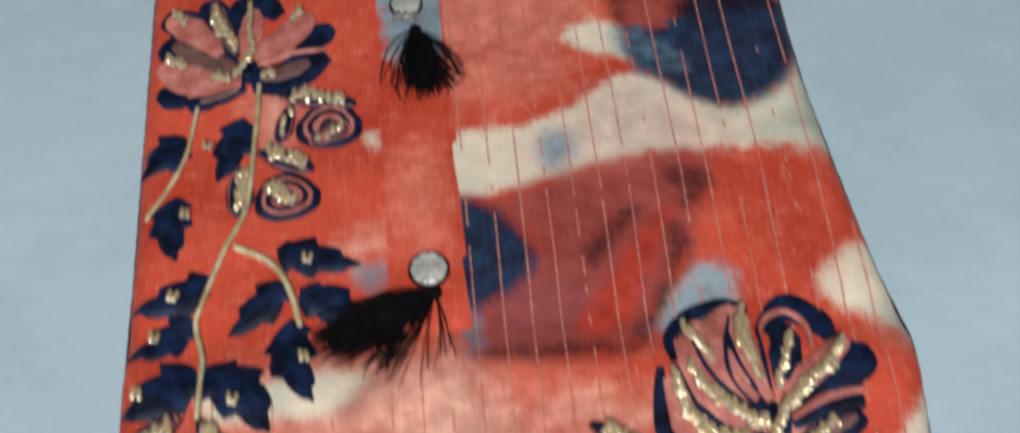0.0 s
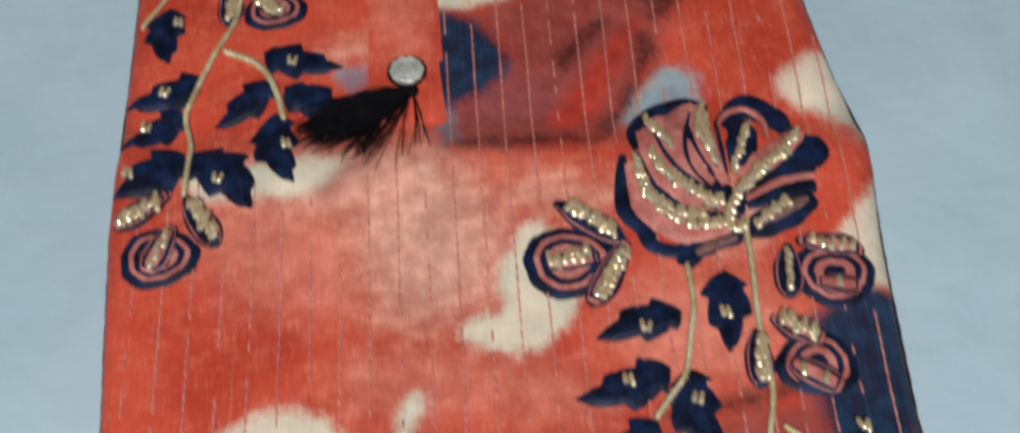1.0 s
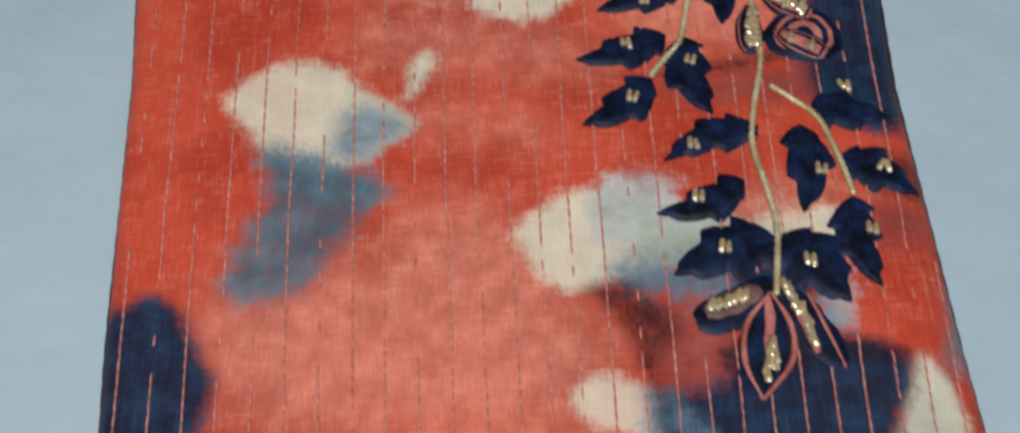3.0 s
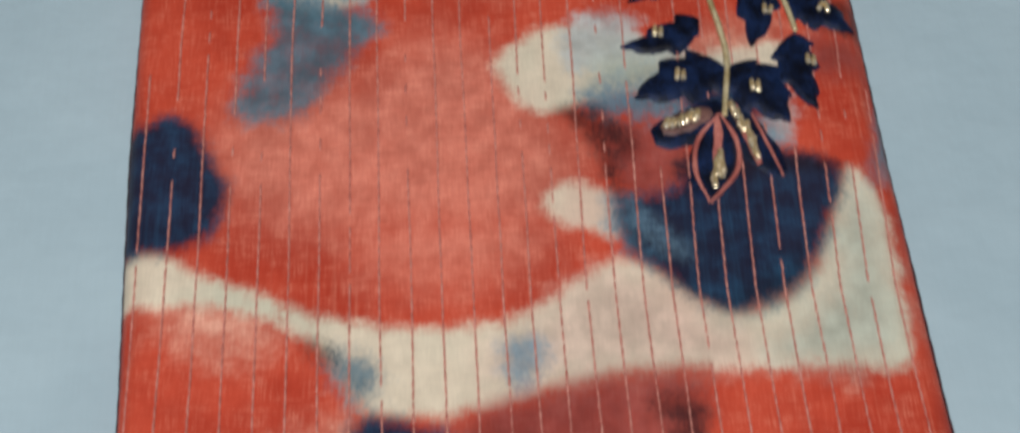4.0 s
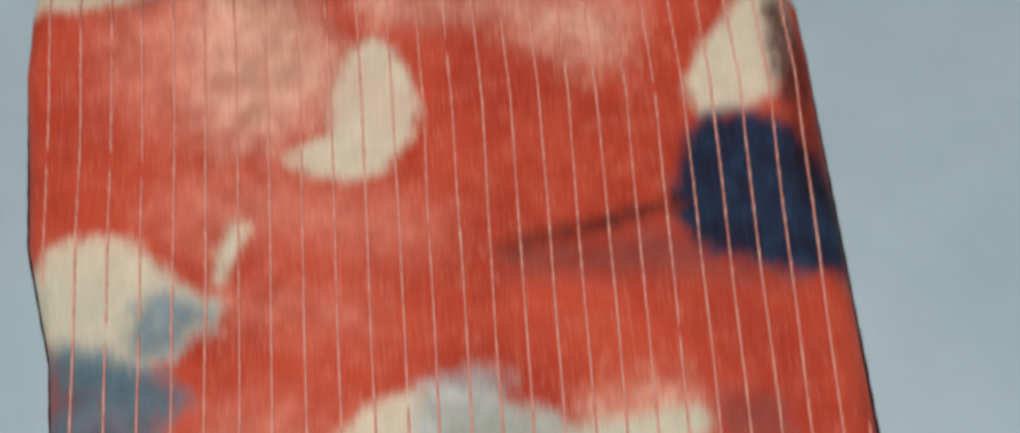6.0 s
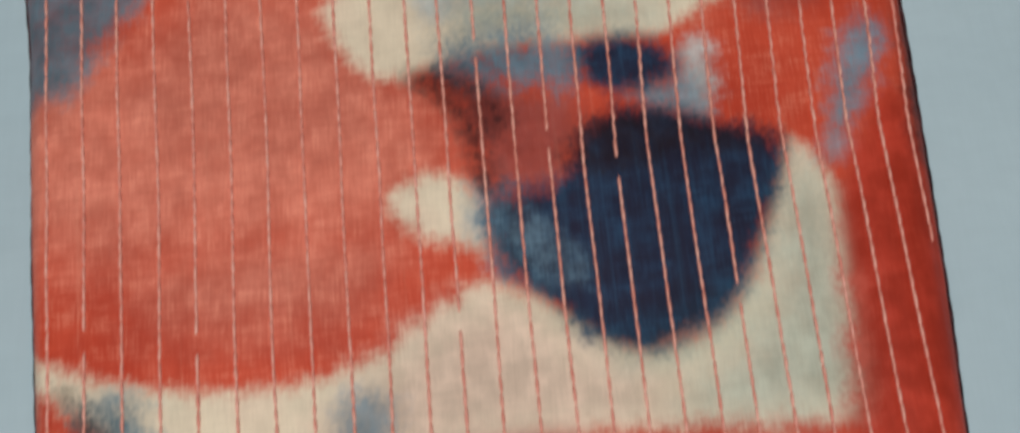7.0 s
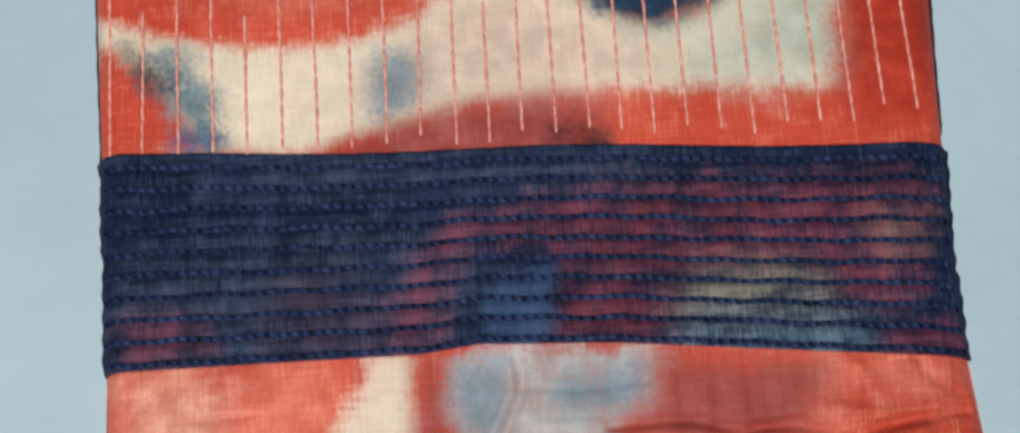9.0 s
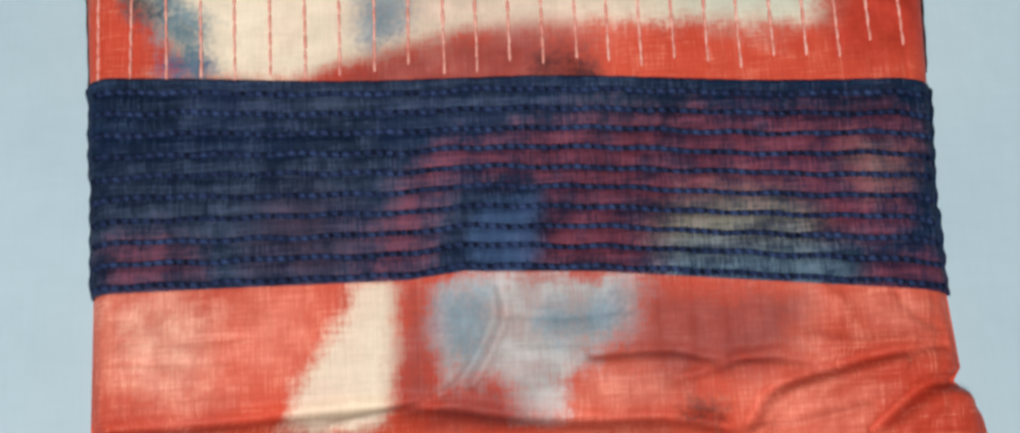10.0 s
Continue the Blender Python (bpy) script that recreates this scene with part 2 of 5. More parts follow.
# rows of running stitch draw together towards the border: middle line and spacing to either side
STITCH_Y = [-0.93, -0.815, -0.61, -0.39, -0.25, 0.05]
STITCH_MID = [-0.0037, -0.0019, 0.0, -0.0018, -0.0023, 0.0003]
STITCH_WEST = [0.01217, 0.01245, 0.01324, 0.0133, 0.0134, 0.0136]
STITCH_EAST = [0.01156, 0.01142, 0.01243, 0.01206, 0.01275, 0.01356]


def left_edge(y):
    return np.interp(y, LEFT_Y, LEFT_X) - 0.0028


def right_edge(y):
    return np.interp(y, RIGHT_Y, RIGHT_X) + 0.0045


def bell(d, width):
    return np.exp(-(d / width) ** 2)


def stitch_x(k, y):
    return np.interp(y, STITCH_Y, STITCH_MID) + k * np.interp(y, STITCH_Y, STITCH_WEST if k < 0 else STITCH_EAST)


def relief(x, y):
    """Height of the cloth's upper face."""
    x, y = np.asarray(x, float), np.asarray(y, float)
    z = 0.0011 * np.sin(13 * x + 9 * y) * np.cos(11 * y - 5 * x) + 0.0006 * np.sin(47 * x - 23 * y + 1.0) * np.cos(31 * y + 12 * x)
    # two cross creases with a soft roll below each
    for at, lean, deep in ((-0.529, -0.055, 1.0), (-0.030, -0.06, 0.45)):
        d = y - at - lean * x - 0.003 * np.sin(21 * x) - 0.0015 * np.sin(63 * x + 1)
        z = z + deep * (-0.0046 * bell(d, 0.013) + 0.0058 * bell(d + 0.027, 0.015) + 0.0034 * bell(d + 0.052, 0.026))
    # pucker along the running stitches
    off = x - np.interp(y, STITCH_Y, STITCH_MID)
    gap = np.where(off < 0, np.interp(y, STITCH_Y, STITCH_WEST), np.interp(y, STITCH_Y, STITCH_EAST))
    d = off - np.round(off / gap) * gap
    lined = np.clip((x + 0.017) / 0.002, 0, 1) + np.clip((-0.050 - y) / 0.01, 0, 1)
    z = z - 0.00045 * bell(d, 0.0012) * np.clip(lined, 0, 1)
    # rounded side folds
    for d, r in ((x - left_edge(y), 0.012), (right_edge(y) - x, 0.019)):
        s = 1 - np.clip(d / r, 0, 1)
        z = z - THICK * (1 - np.sqrt(np.clip(1 - s * s, 0, 1)))
    return z


def surf(x, y):
    return float(relief(x, y))


# ---- the print ----
FRONT, HEM, BAND, PLACKET, ONCE = [], [], [], [], []


def ink(layer, pts, where=FRONT):
    where.append((layer, pts))


ink("cream", [(-0.178, -0.367), (-0.165, -0.363), (-0.152, -0.363), (-0.133, -0.375), (-0.104, -0.388), (-0.075, -0.399), (-0.040, -0.406), (-0.009, -0.405), (0.012, -0.399), (0.030, -0.387), (0.045, -0.378), (0.060, -0.380), (0.074, -0.389), (0.087, -0.400), (0.101, -0.406), (0.119, -0.401), (0.134, -0.388), (0.145, -0.371), (0.152, -0.343), (0.164, -0.344), (0.169, -0.362), (0.168, -0.395), (0.169, -0.433), (0.149, -0.430), (0.109, -0.428), (0.061, -0.426), (0.032, -0.428), (0.012, -0.433), (-0.008, -0.438), (-0.022, -0.442), (-0.036, -0.443), (-0.058, -0.441), (-0.066, -0.434), (-0.073, -0.420), (-0.089, -0.402), (-0.109, -0.393), (-0.139, -0.386), (-0.176, -0.388)])
ink("sage", [(0.083, -0.406), (0.119, -0.404), (0.141, -0.380), (0.153, -0.350), (0.163, -0.351), (0.166, -0.382), (0.166, -0.427), (0.138, -0.427), (0.139, -0.403), (0.147, -0.374)])
ink("cream", [(0.018, -0.347), (0.023, -0.340), (0.034, -0.338), (0.047, -0.344), (0.050, -0.352), (0.050, -0.368), (0.041, -0.361), (0.024, -0.357)])
ink("mist", [(0.045, -0.344), (0.055, -0.346), (0.062, -0.367), (0.067, -0.381), (0.055, -0.373), (0.050, -0.368), (0.045, -0.359)])
ink("navy", [(0.050, -0.347), (0.053, -0.371), (0.065, -0.381), (0.076, -0.394), (0.096, -0.405), (0.112, -0.400), (0.125, -0.394), (0.137, -0.376), (0.146, -0.359), (0.155, -0.336), (0.133, -0.328), (0.111, -0.321), (0.096, -0.320), (0.086, -0.330), (0.077, -0.346), (0.064, -0.347)])
ink("maroon", [(0.043, -0.305), (0.068, -0.306), (0.089, -0.315), (0.088, -0.330), (0.077, -0.348), (0.059, -0.349), (0.050, -0.341), (0.047, -0.324)])
ink("dark", [(0.025, -0.299), (0.037, -0.299), (0.049, -0.313), (0.053, -0.334), (0.053, -0.348), (0.048, -0.341), (0.045, -0.322), (0.036, -0.308)])
ink("teal", [(0.038, -0.298), (0.055, -0.292), (0.087, -0.294), (0.088, -0.306), (0.068, -0.306), (0.045, -0.302)])
ink("navy", [(0.087, -0.292), (0.115, -0.294), (0.122, -0.308), (0.103, -0.313), (0.088, -0.308)])
ink("cream", [(-0.001, -0.271), (0.016, -0.257), (0.035, -0.253), (0.058, -0.257), (0.074, -0.265), (0.089, -0.273), (0.108, -0.273), (0.137, -0.268), (0.144, -0.276), (0.127, -0.285), (0.117, -0.292), (0.088, -0.290), (0.058, -0.291), (0.041, -0.295), (0.023, -0.301), (0.010, -0.294), (0.003, -0.281)])
ink("sage", [(0.048, -0.268), (0.085, -0.275), (0.108, -0.276), (0.116, -0.287), (0.088, -0.289), (0.058, -0.290), (0.044, -0.290)])
ink("mist", [(0.101, -0.311), (0.124, -0.307), (0.132, -0.320), (0.128, -0.327), (0.111, -0.321)])
ink("cream", [(0.155, -0.337), (0.162, -0.342), (0.166, -0.365), (0.164, -0.387), (0.160, -0.415), (0.146, -0.414), (0.131, -0.402), (0.139, -0.376), (0.148, -0.355)])
ink("maroon", [(0.144, -0.266), (0.168, -0.264), (0.175, -0.279), (0.169, -0.288), (0.146, -0.286)])
ink("mist", [(0.182, -0.300), (0.194, -0.296), (0.183, -0.323), (0.171, -0.345), (0.167, -0.345), (0.170, -0.329)])
ink("cream", [(-0.127, -0.198), (-0.118, -0.186), (-0.098, -0.177), (-0.078, -0.181), (-0.067, -0.194), (-0.048, -0.208), (-0.041, -0.214), (-0.053, -0.224), (-0.070, -0.234), (-0.080, -0.239), (-0.097, -0.236), (-0.111, -0.221), (-0.120, -0.208)])
ink("mist", [(-0.073, -0.200), (-0.041, -0.213), (-0.053, -0.224), (-0.070, -0.235), (-0.081, -0.227)])
ink("teal", [(-0.109, -0.224), (-0.076, -0.236), (-0.053, -0.246), (-0.062, -0.256), (-0.075, -0.270), (-0.085, -0.287), (-0.090, -0.296), (-0.124, -0.296), (-0.120, -0.278), (-0.109, -0.259), (-0.105, -0.241)])
ink("mist", [(-0.113, -0.218), (-0.076, -0.230), (-0.054, -0.247), (-0.070, -0.252), (-0.106, -0.238)])
ink("cream", [(-0.045, -0.199), (-0.041, -0.179), (-0.036, -0.175), (-0.033, -0.178), (-0.038, -0.190), (-0.042, -0.199)])
ink("bloom", [(-0.045, -0.204), (-0.009, -0.212), (0.015, -0.219), (0.012, -0.225), (-0.012, -0.221), (-0.042, -0.215)])
ink("cream", [(-0.016, -0.149), (-0.009, -0.140), (0.005, -0.140), (0.003, -0.121), (0.012, -0.103), (0.021, -0.094), (0.032, -0.101), (0.041, -0.125), (0.035, -0.143), (0.023, -0.157), (0.007, -0.160), (-0.009, -0.154)])
ink("wash", [(-0.049, -0.047), (-0.022, -0.042), (-0.002, -0.082), (0.009, -0.103), (-0.003, -0.130), (-0.031, -0.143), (-0.050, -0.129), (-0.057, -0.077)])
ink("wash", [(0.016, -0.072), (0.074, -0.077), (0.130, -0.078), (0.136, -0.097), (0.121, -0.119), (0.100, -0.107), (0.073, -0.085), (0.027, -0.088)])
ink("bloom", [(-0.073, -0.160), (-0.036, -0.151), (0.023, -0.168), (0.054, -0.188), (0.022, -0.194), (-0.009, -0.185), (-0.057, -0.184)])
ink("cream", [(-0.142, -0.049), (-0.126, -0.051), (-0.078, -0.047), (-0.062, -0.052), (-0.077, -0.068), (-0.123, -0.067), (-0.140, -0.066)])
ink("maroon", [(-0.079, -0.068), (-0.072, -0.057), (-0.055, -0.048), (-0.053, -0.053), (-0.066, -0.061), (-0.074, -0.071)])
ink("cream", [(0.159, -0.117), (0.173, -0.101), (0.192, -0.077), (0.204, -0.086), (0.206, -0.102), (0.197, -0.132), (0.175, -0.141), (0.155, -0.141)])
ink("navy", [(0.150, -0.153), (0.166, -0.140), (0.196, -0.148), (0.208, -0.173), (0.216, -0.197), (0.214, -0.219), (0.185, -0.216), (0.170, -0.209), (0.150, -0.205), (0.142, -0.185)])
ink("dark", [(0.069, -0.194), (0.096, -0.190), (0.129, -0.183), (0.146, -0.179), (0.145, -0.186), (0.128, -0.189), (0.096, -0.195), (0.074, -0.198)])
ink("maroon", [(0.069, -0.196), (0.101, -0.198), (0.142, -0.190), (0.149, -0.208), (0.190, -0.217), (0.189, -0.223), (0.115, -0.210), (0.081, -0.211), (0.071, -0.206)])
# The repeat of this strip paints shade onto the right fold below the crease.
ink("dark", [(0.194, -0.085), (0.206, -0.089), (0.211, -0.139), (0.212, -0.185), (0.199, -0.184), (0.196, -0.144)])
ink("maroon", [(-0.032, -0.454), (-0.015, -0.441), (0.015, -0.434), (0.045, -0.429), (0.078, -0.430), (0.081, -0.450), (0.068, -0.469), (0.059, -0.494), (0.047, -0.503), (0.037, -0.523), (0.028, -0.534), (-0.013, -0.537), (-0.045, -0.532), (-0.056, -0.508), (-0.031, -0.507), (-0.013, -0.484), (-0.015, -0.461)])
ink("ember", [(0.001, -0.522), (0.019, -0.501), (0.041, -0.473), (0.060, -0.457), (0.052, -0.478), (0.037, -0.502), (0.027, -0.524), (0.009, -0.528)])
ink("dark", [(0.057, -0.441), (0.069, -0.439), (0.079, -0.445), (0.078, -0.455), (0.068, -0.463), (0.061, -0.459), (0.068, -0.450), (0.058, -0.447)])
ink("dark", [(0.053, -0.472), (0.060, -0.470), (0.062, -0.486), (0.055, -0.503), (0.043, -0.519), (0.033, -0.533), (0.028, -0.528), (0.041, -0.511), (0.052, -0.494)])
ink("dark", [(0.012, -0.479), (0.034, -0.461), (0.042, -0.461), (0.030, -0.473), (0.017, -0.492), (0.012, -0.488)])
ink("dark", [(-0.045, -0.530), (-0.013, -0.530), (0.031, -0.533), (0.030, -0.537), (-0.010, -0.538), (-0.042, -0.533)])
ink("navy", [(-0.064, -0.442), (-0.044, -0.445), (-0.027, -0.454), (-0.012, -0.477), (-0.016, -0.490), (-0.031, -0.504), (-0.056, -0.507), (-0.078, -0.503), (-0.089, -0.488), (-0.082, -0.473), (-0.070, -0.458)])
ink("dark", [(-0.170, -0.480), (-0.128, -0.482), (-0.089, -0.477), (-0.085, -0.484), (-0.128, -0.487), (-0.156, -0.489), (-0.170, -0.487)])
ink("navy", [(-0.153, -0.509), (-0.127, -0.506), (-0.105, -0.508), (-0.086, -0.498), (-0.085, -0.513), (-0.116, -0.517), (-0.146, -0.514)])
ink("maroon", [(-0.164, -0.487), (-0.150, -0.489), (-0.141, -0.506), (-0.127, -0.515), (-0.083, -0.516), (-0.078, -0.528), (-0.118, -0.525), (-0.154, -0.511)])
ink("teal", [(-0.116, -0.505), (-0.097, -0.507), (-0.100, -0.512), (-0.113, -0.511)])
ink("cream", [(0.047, -0.513), (0.060, -0.500), (0.077, -0.496), (0.077, -0.524), (0.064, -0.527), (0.041, -0.527)])
ink("mist", [(0.045, -0.513), (0.059, -0.497), (0.080, -0.493), (0.080, -0.525), (0.064, -0.529), (0.035, -0.529)])
ink("maroon", [(0.033, -0.531), (0.077, -0.530), (0.081, -0.546), (0.043, -0.545)])
ink("teal", [(-0.052, -0.508), (-0.045, -0.511), (-0.042, -0.530), (-0.047, -0.532)])
ink("cream", [(0.117, -0.511), (0.133, -0.495), (0.150, -0.491), (0.169, -0.499), (0.179, -0.510), (0.179, -0.523), (0.170, -0.534), (0.146, -0.532), (0.128, -0.523)])
ink("sage", [(0.144, -0.528), (0.156, -0.521), (0.180, -0.518), (0.177, -0.540), (0.157, -0.543)])
ink("dark", [(-0.087, -0.408), (-0.082, -0.407), (-0.073, -0.416), (-0.076, -0.419), (-0.082, -0.416)])
ink("teal", [(-0.080, -0.412), (-0.058, -0.418), (-0.057, -0.429), (-0.063, -0.437), (-0.071, -0.428)])
ink("mist", [(-0.003, -0.409), (0.014, -0.409), (0.015, -0.423), (0.004, -0.434), (-0.004, -0.429)])
ink("wash", [(-0.109, -0.475), (-0.101, -0.459), (-0.084, -0.450), (-0.066, -0.445), (-0.067, -0.451), (-0.087, -0.457), (-0.098, -0.466)])
ink("wash", [(-0.167, -0.383), (-0.134, -0.385), (-0.103, -0.394), (-0.103, -0.409), (-0.126, -0.412), (-0.145, -0.396)])
ink("bloom", [(-0.102, -0.326), (-0.068, -0.284), (-0.037, -0.250), (-0.001, -0.263), (0.030, -0.306), (0.014, -0.335), (-0.044, -0.348), (-0.087, -0.343)])
ink("bloom", [(-0.061, -0.357), (-0.021, -0.350), (0.021, -0.358), (0.006, -0.382), (-0.036, -0.385), (-0.066, -0.375)])
ink("bloom", [(-0.097, -0.073), (-0.053, -0.054), (-0.010, -0.062), (0.006, -0.108), (-0.017, -0.137), (-0.055, -0.137), (-0.090, -0.116)])
ink("bloom", [(0.058, -0.129), (0.109, -0.124), (0.134, -0.148), (0.119, -0.177), (0.075, -0.184), (0.050, -0.165)], ONCE)
ink("navy", [(-0.153, -0.502), (-0.133, -0.498), (-0.099, -0.506), (-0.083, -0.498), (-0.082, -0.511), (-0.108, -0.514), (-0.137, -0.514)])
ink("dark", [(-0.167, -0.480), (-0.128, -0.481), (-0.088, -0.478), (-0.088, -0.484), (-0.124, -0.489), (-0.163, -0.489)])
ink("navy", [(-0.186, -0.299), (-0.166, -0.298), (-0.153, -0.293), (-0.140, -0.297), (-0.133, -0.316), (-0.123, -0.332), (-0.127, -0.347), (-0.137, -0.360), (-0.165, -0.363), (-0.180, -0.362)])
ink("dark", [(0.0771, -0.3335), (0.0885, -0.3215), (0.1012, -0.3191), (0.1205, -0.3259), (0.1532, -0.3328), (0.1511, -0.3386), (0.1259, -0.3353), (0.0985, -0.3404), (0.0808, -0.3398)])
ink("rub", [(0.0547, -0.3465), (0.0617, -0.3530), (0.0736, -0.3645), (0.0809, -0.3765), (0.0721, -0.3778), (0.0580, -0.3685), (0.0530, -0.3578)])
ink("rub", [(0.0354, -0.2984), (0.0517, -0.2943), (0.0699, -0.2949), (0.0853, -0.3002), (0.0859, -0.3053), (0.0733, -0.3057), (0.0531, -0.3037)])
ink("dark", [(0.0240, -0.2989), (0.0445, -0.2986), (0.0528, -0.3068), (0.0629, -0.3189), (0.0577, -0.3267), (0.0513, -0.3237), (0.0435, -0.3096)])
ink("haze", [(0.1237, -0.2954), (0.1339, -0.2964), (0.1358, -0.3141), (0.1296, -0.3256), (0.1217, -0.3175)])
ink("rub", [(0.1833, -0.2913), (0.1987, -0.2955), (0.1940, -0.3076), (0.1735, -0.3325), (0.1741, -0.3229)])
ink("sage", [(0.1398, -0.3934), (0.1576, -0.3842), (0.1535, -0.4310), (0.1165, -0.4273), (0.1071, -0.4201), (0.1232, -0.4112)])
ink("rub", [(-0.1135, -0.5050), (-0.0970, -0.5048), (-0.0968, -0.5113), (-0.1105, -0.5117)])
ink("haze", [(0.0434, -0.2448), (0.0702, -0.2495), (0.0660, -0.2615), (0.0892, -0.2690), (0.0907, -0.2765), (0.0537, -0.2757), (0.0345, -0.2833), (0.0286, -0.2592)])
ink("rub", [(0.0366, -0.2891), (0.0557, -0.2817), (0.0794, -0.2816), (0.0766, -0.2930), (0.0411, -0.2965)])
ink("wash", [(0.0918, -0.2691), (0.1096, -0.2581), (0.1363, -0.2598), (0.1345, -0.2835), (0.1167, -0.2795), (0.1036, -0.2787)])
# darker tones on the turned-away right fold, its shade put in as ink
ink("maroon", [(0.1653, -0.5711), (0.1798, -0.5787), (0.1773, -0.6251), (0.1658, -0.6332), (0.1640, -0.6029)], ONCE)
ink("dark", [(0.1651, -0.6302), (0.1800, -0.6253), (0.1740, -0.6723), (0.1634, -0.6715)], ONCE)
ink("bloom", [(-0.0975, -0.3213), (-0.0834, -0.2876), (-0.0521, -0.2722), (-0.0100, -0.2806), (0.0253, -0.2998), (0.0429, -0.3295), (0.0202, -0.3621), (-0.0716, -0.3569)])
ink("bloom", [(-0.1383, -0.0477), (-0.0976, -0.0401), (-0.0319, -0.0656), (-0.0157, -0.1105), (-0.0461, -0.1346), (-0.1043, -0.1292), (-0.1386, -0.0918)], ONCE)
ink("bloom", [(-0.1207, -0.2836), (-0.0582, -0.2762), (-0.0151, -0.3015), (-0.0106, -0.3413), (-0.0587, -0.3622), (-0.1119, -0.3521), (-0.1376, -0.3157)])
ink("dark", [(-0.1604, -0.4825), (-0.1396, -0.4822), (-0.1173, -0.4810), (-0.0894, -0.4752), (-0.0851, -0.4808), (-0.1114, -0.4875), (-0.1391, -0.4899), (-0.1594, -0.4947)])
ink("dark", [(-0.1607, -0.4962), (-0.1476, -0.5059), (-0.1272, -0.5036), (-0.0996, -0.5094), (-0.0888, -0.5020), (-0.0819, -0.5054), (-0.0858, -0.5170), (-0.1182, -0.5200), (-0.1455, -0.5163), (-0.1599, -0.5052)])
ink("plum", [(-0.0135, -0.0122), (0.0228, -0.0075), (0.0748, -0.0127), (0.0660, -0.0304), (0.0264, -0.0405), (-0.0116, -0.0367)], ONCE)
ink("wash", [(0.1165, -0.5067), (0.1493, -0.5117), (0.1542, -0.5299), (0.1324, -0.5286)], ONCE)
ink("haze", [(0.1307, -0.5226), (0.1565, -0.5182), (0.1764, -0.5164), (0.1721, -0.5368), (0.1526, -0.5386)], ONCE)
ink("blush", [(-0.0168, -0.4242), (0.0112, -0.4031), (0.0338, -0.3845), (0.0584, -0.3841), (0.0776, -0.4053), (0.1010, -0.4120), (0.0989, -0.4277), (0.0454, -0.4262), (0.0094, -0.4327)])
ink("dark", [(-0.1239, -0.8835), (-0.1169, -0.8847), (-0.1106, -0.8931), (-0.1145, -0.8948)], ONCE)
ink("teal", [(-0.1146, -0.8879), (-0.0948, -0.8881), (-0.0937, -0.9017), (-0.1018, -0.9097), (-0.1087, -0.9055), (-0.1129, -0.8954)], ONCE)
ink("slate", [(-0.1029, -0.9180), (-0.0858, -0.9173), (-0.0802, -0.9264), (-0.1029, -0.9257)], ONCE)
ink("wash", [(-0.056, -0.059), (-0.016, -0.059), (-0.005, -0.096), (-0.020, -0.124), (-0.049, -0.123), (-0.061, -0.091)], ONCE)
ink("bloom", [(-0.096, -0.063), (-0.041, -0.046), (0.015, -0.059), (0.044, -0.080), (0.018, -0.098), (0.003, -0.137), (-0.044, -0.152), (-0.084, -0.123)], ONCE)
ink("navy", [(0.141, -0.147), (0.168, -0.150), (0.174, -0.183), (0.177, -0.232), (0.154, -0.231), (0.137, -0.220), (0.135, -0.186)], ONCE)
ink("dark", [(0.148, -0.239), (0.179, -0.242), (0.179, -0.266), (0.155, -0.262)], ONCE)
ink("ember", [(0.138, -0.847), (0.145, -0.832), (0.162, -0.802), (0.175, -0.815), (0.174, -0.903), (0.168, -0.935), (0.127, -0.931), (0.134, -0.882)], ONCE)
# dark strip on the right side fold above the border
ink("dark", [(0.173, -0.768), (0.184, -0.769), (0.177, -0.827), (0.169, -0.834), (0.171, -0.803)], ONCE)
ink("wash", [(-0.118, 0.120), (-0.097, 0.114), (-0.101, 0.087), (-0.116, 0.080)], ONCE)
ink("wash", [(-0.076, 0.018), (-0.055, 0.028), (-0.055, 0.023), (-0.071, 0.013)], ONCE)
ink("mist", [(-0.070, 0.008), (-0.055, 0.008), (-0.056, -0.010), (-0.065, -0.007)], ONCE)
ink("cream", [(-0.064, 0.087), (-0.055, 0.086), (-0.054, 0.077), (-0.061, 0.079)], ONCE)
ink("wash", [(-0.108, -0.043), (-0.055, -0.041), (-0.019, -0.049), (-0.016, -0.082), (-0.105, -0.072)], ONCE)
ink("cream", [(-0.0363, -1.0022), (-0.0243, -1.0024), (-0.0244, -1.0221), (-0.0266, -1.0391), (-0.0292, -1.0527), (-0.0609, -1.0509), (-0.0554, -1.0343), (-0.0476, -1.0240), (-0.0399, -1.0147)], HEM)
ink("maroon", [(-0.0221, -1.0025), (-0.0124, -1.0041), (-0.0111, -1.0271), (-0.0107, -1.0421), (-0.0205, -1.0479), (-0.0241, -1.0435), (-0.0228, -1.0221)], HEM)
ink("haze", [(-0.0129, -1.0041), (0.0074, -1.0013), (0.0227, -1.0016), (0.0411, -1.0039), (0.0565, -1.0058), (0.0615, -1.0129), (0.0551, -1.0237), (0.0425, -1.0307), (0.0331, -1.0400), (0.0281, -1.0505), (0.0161, -1.0509), (0.0177, -1.0500), (0.0088, -1.0368), (-0.0063, -1.0402), (-0.0112, -1.0293), (-0.0123, -1.0151)], HEM)
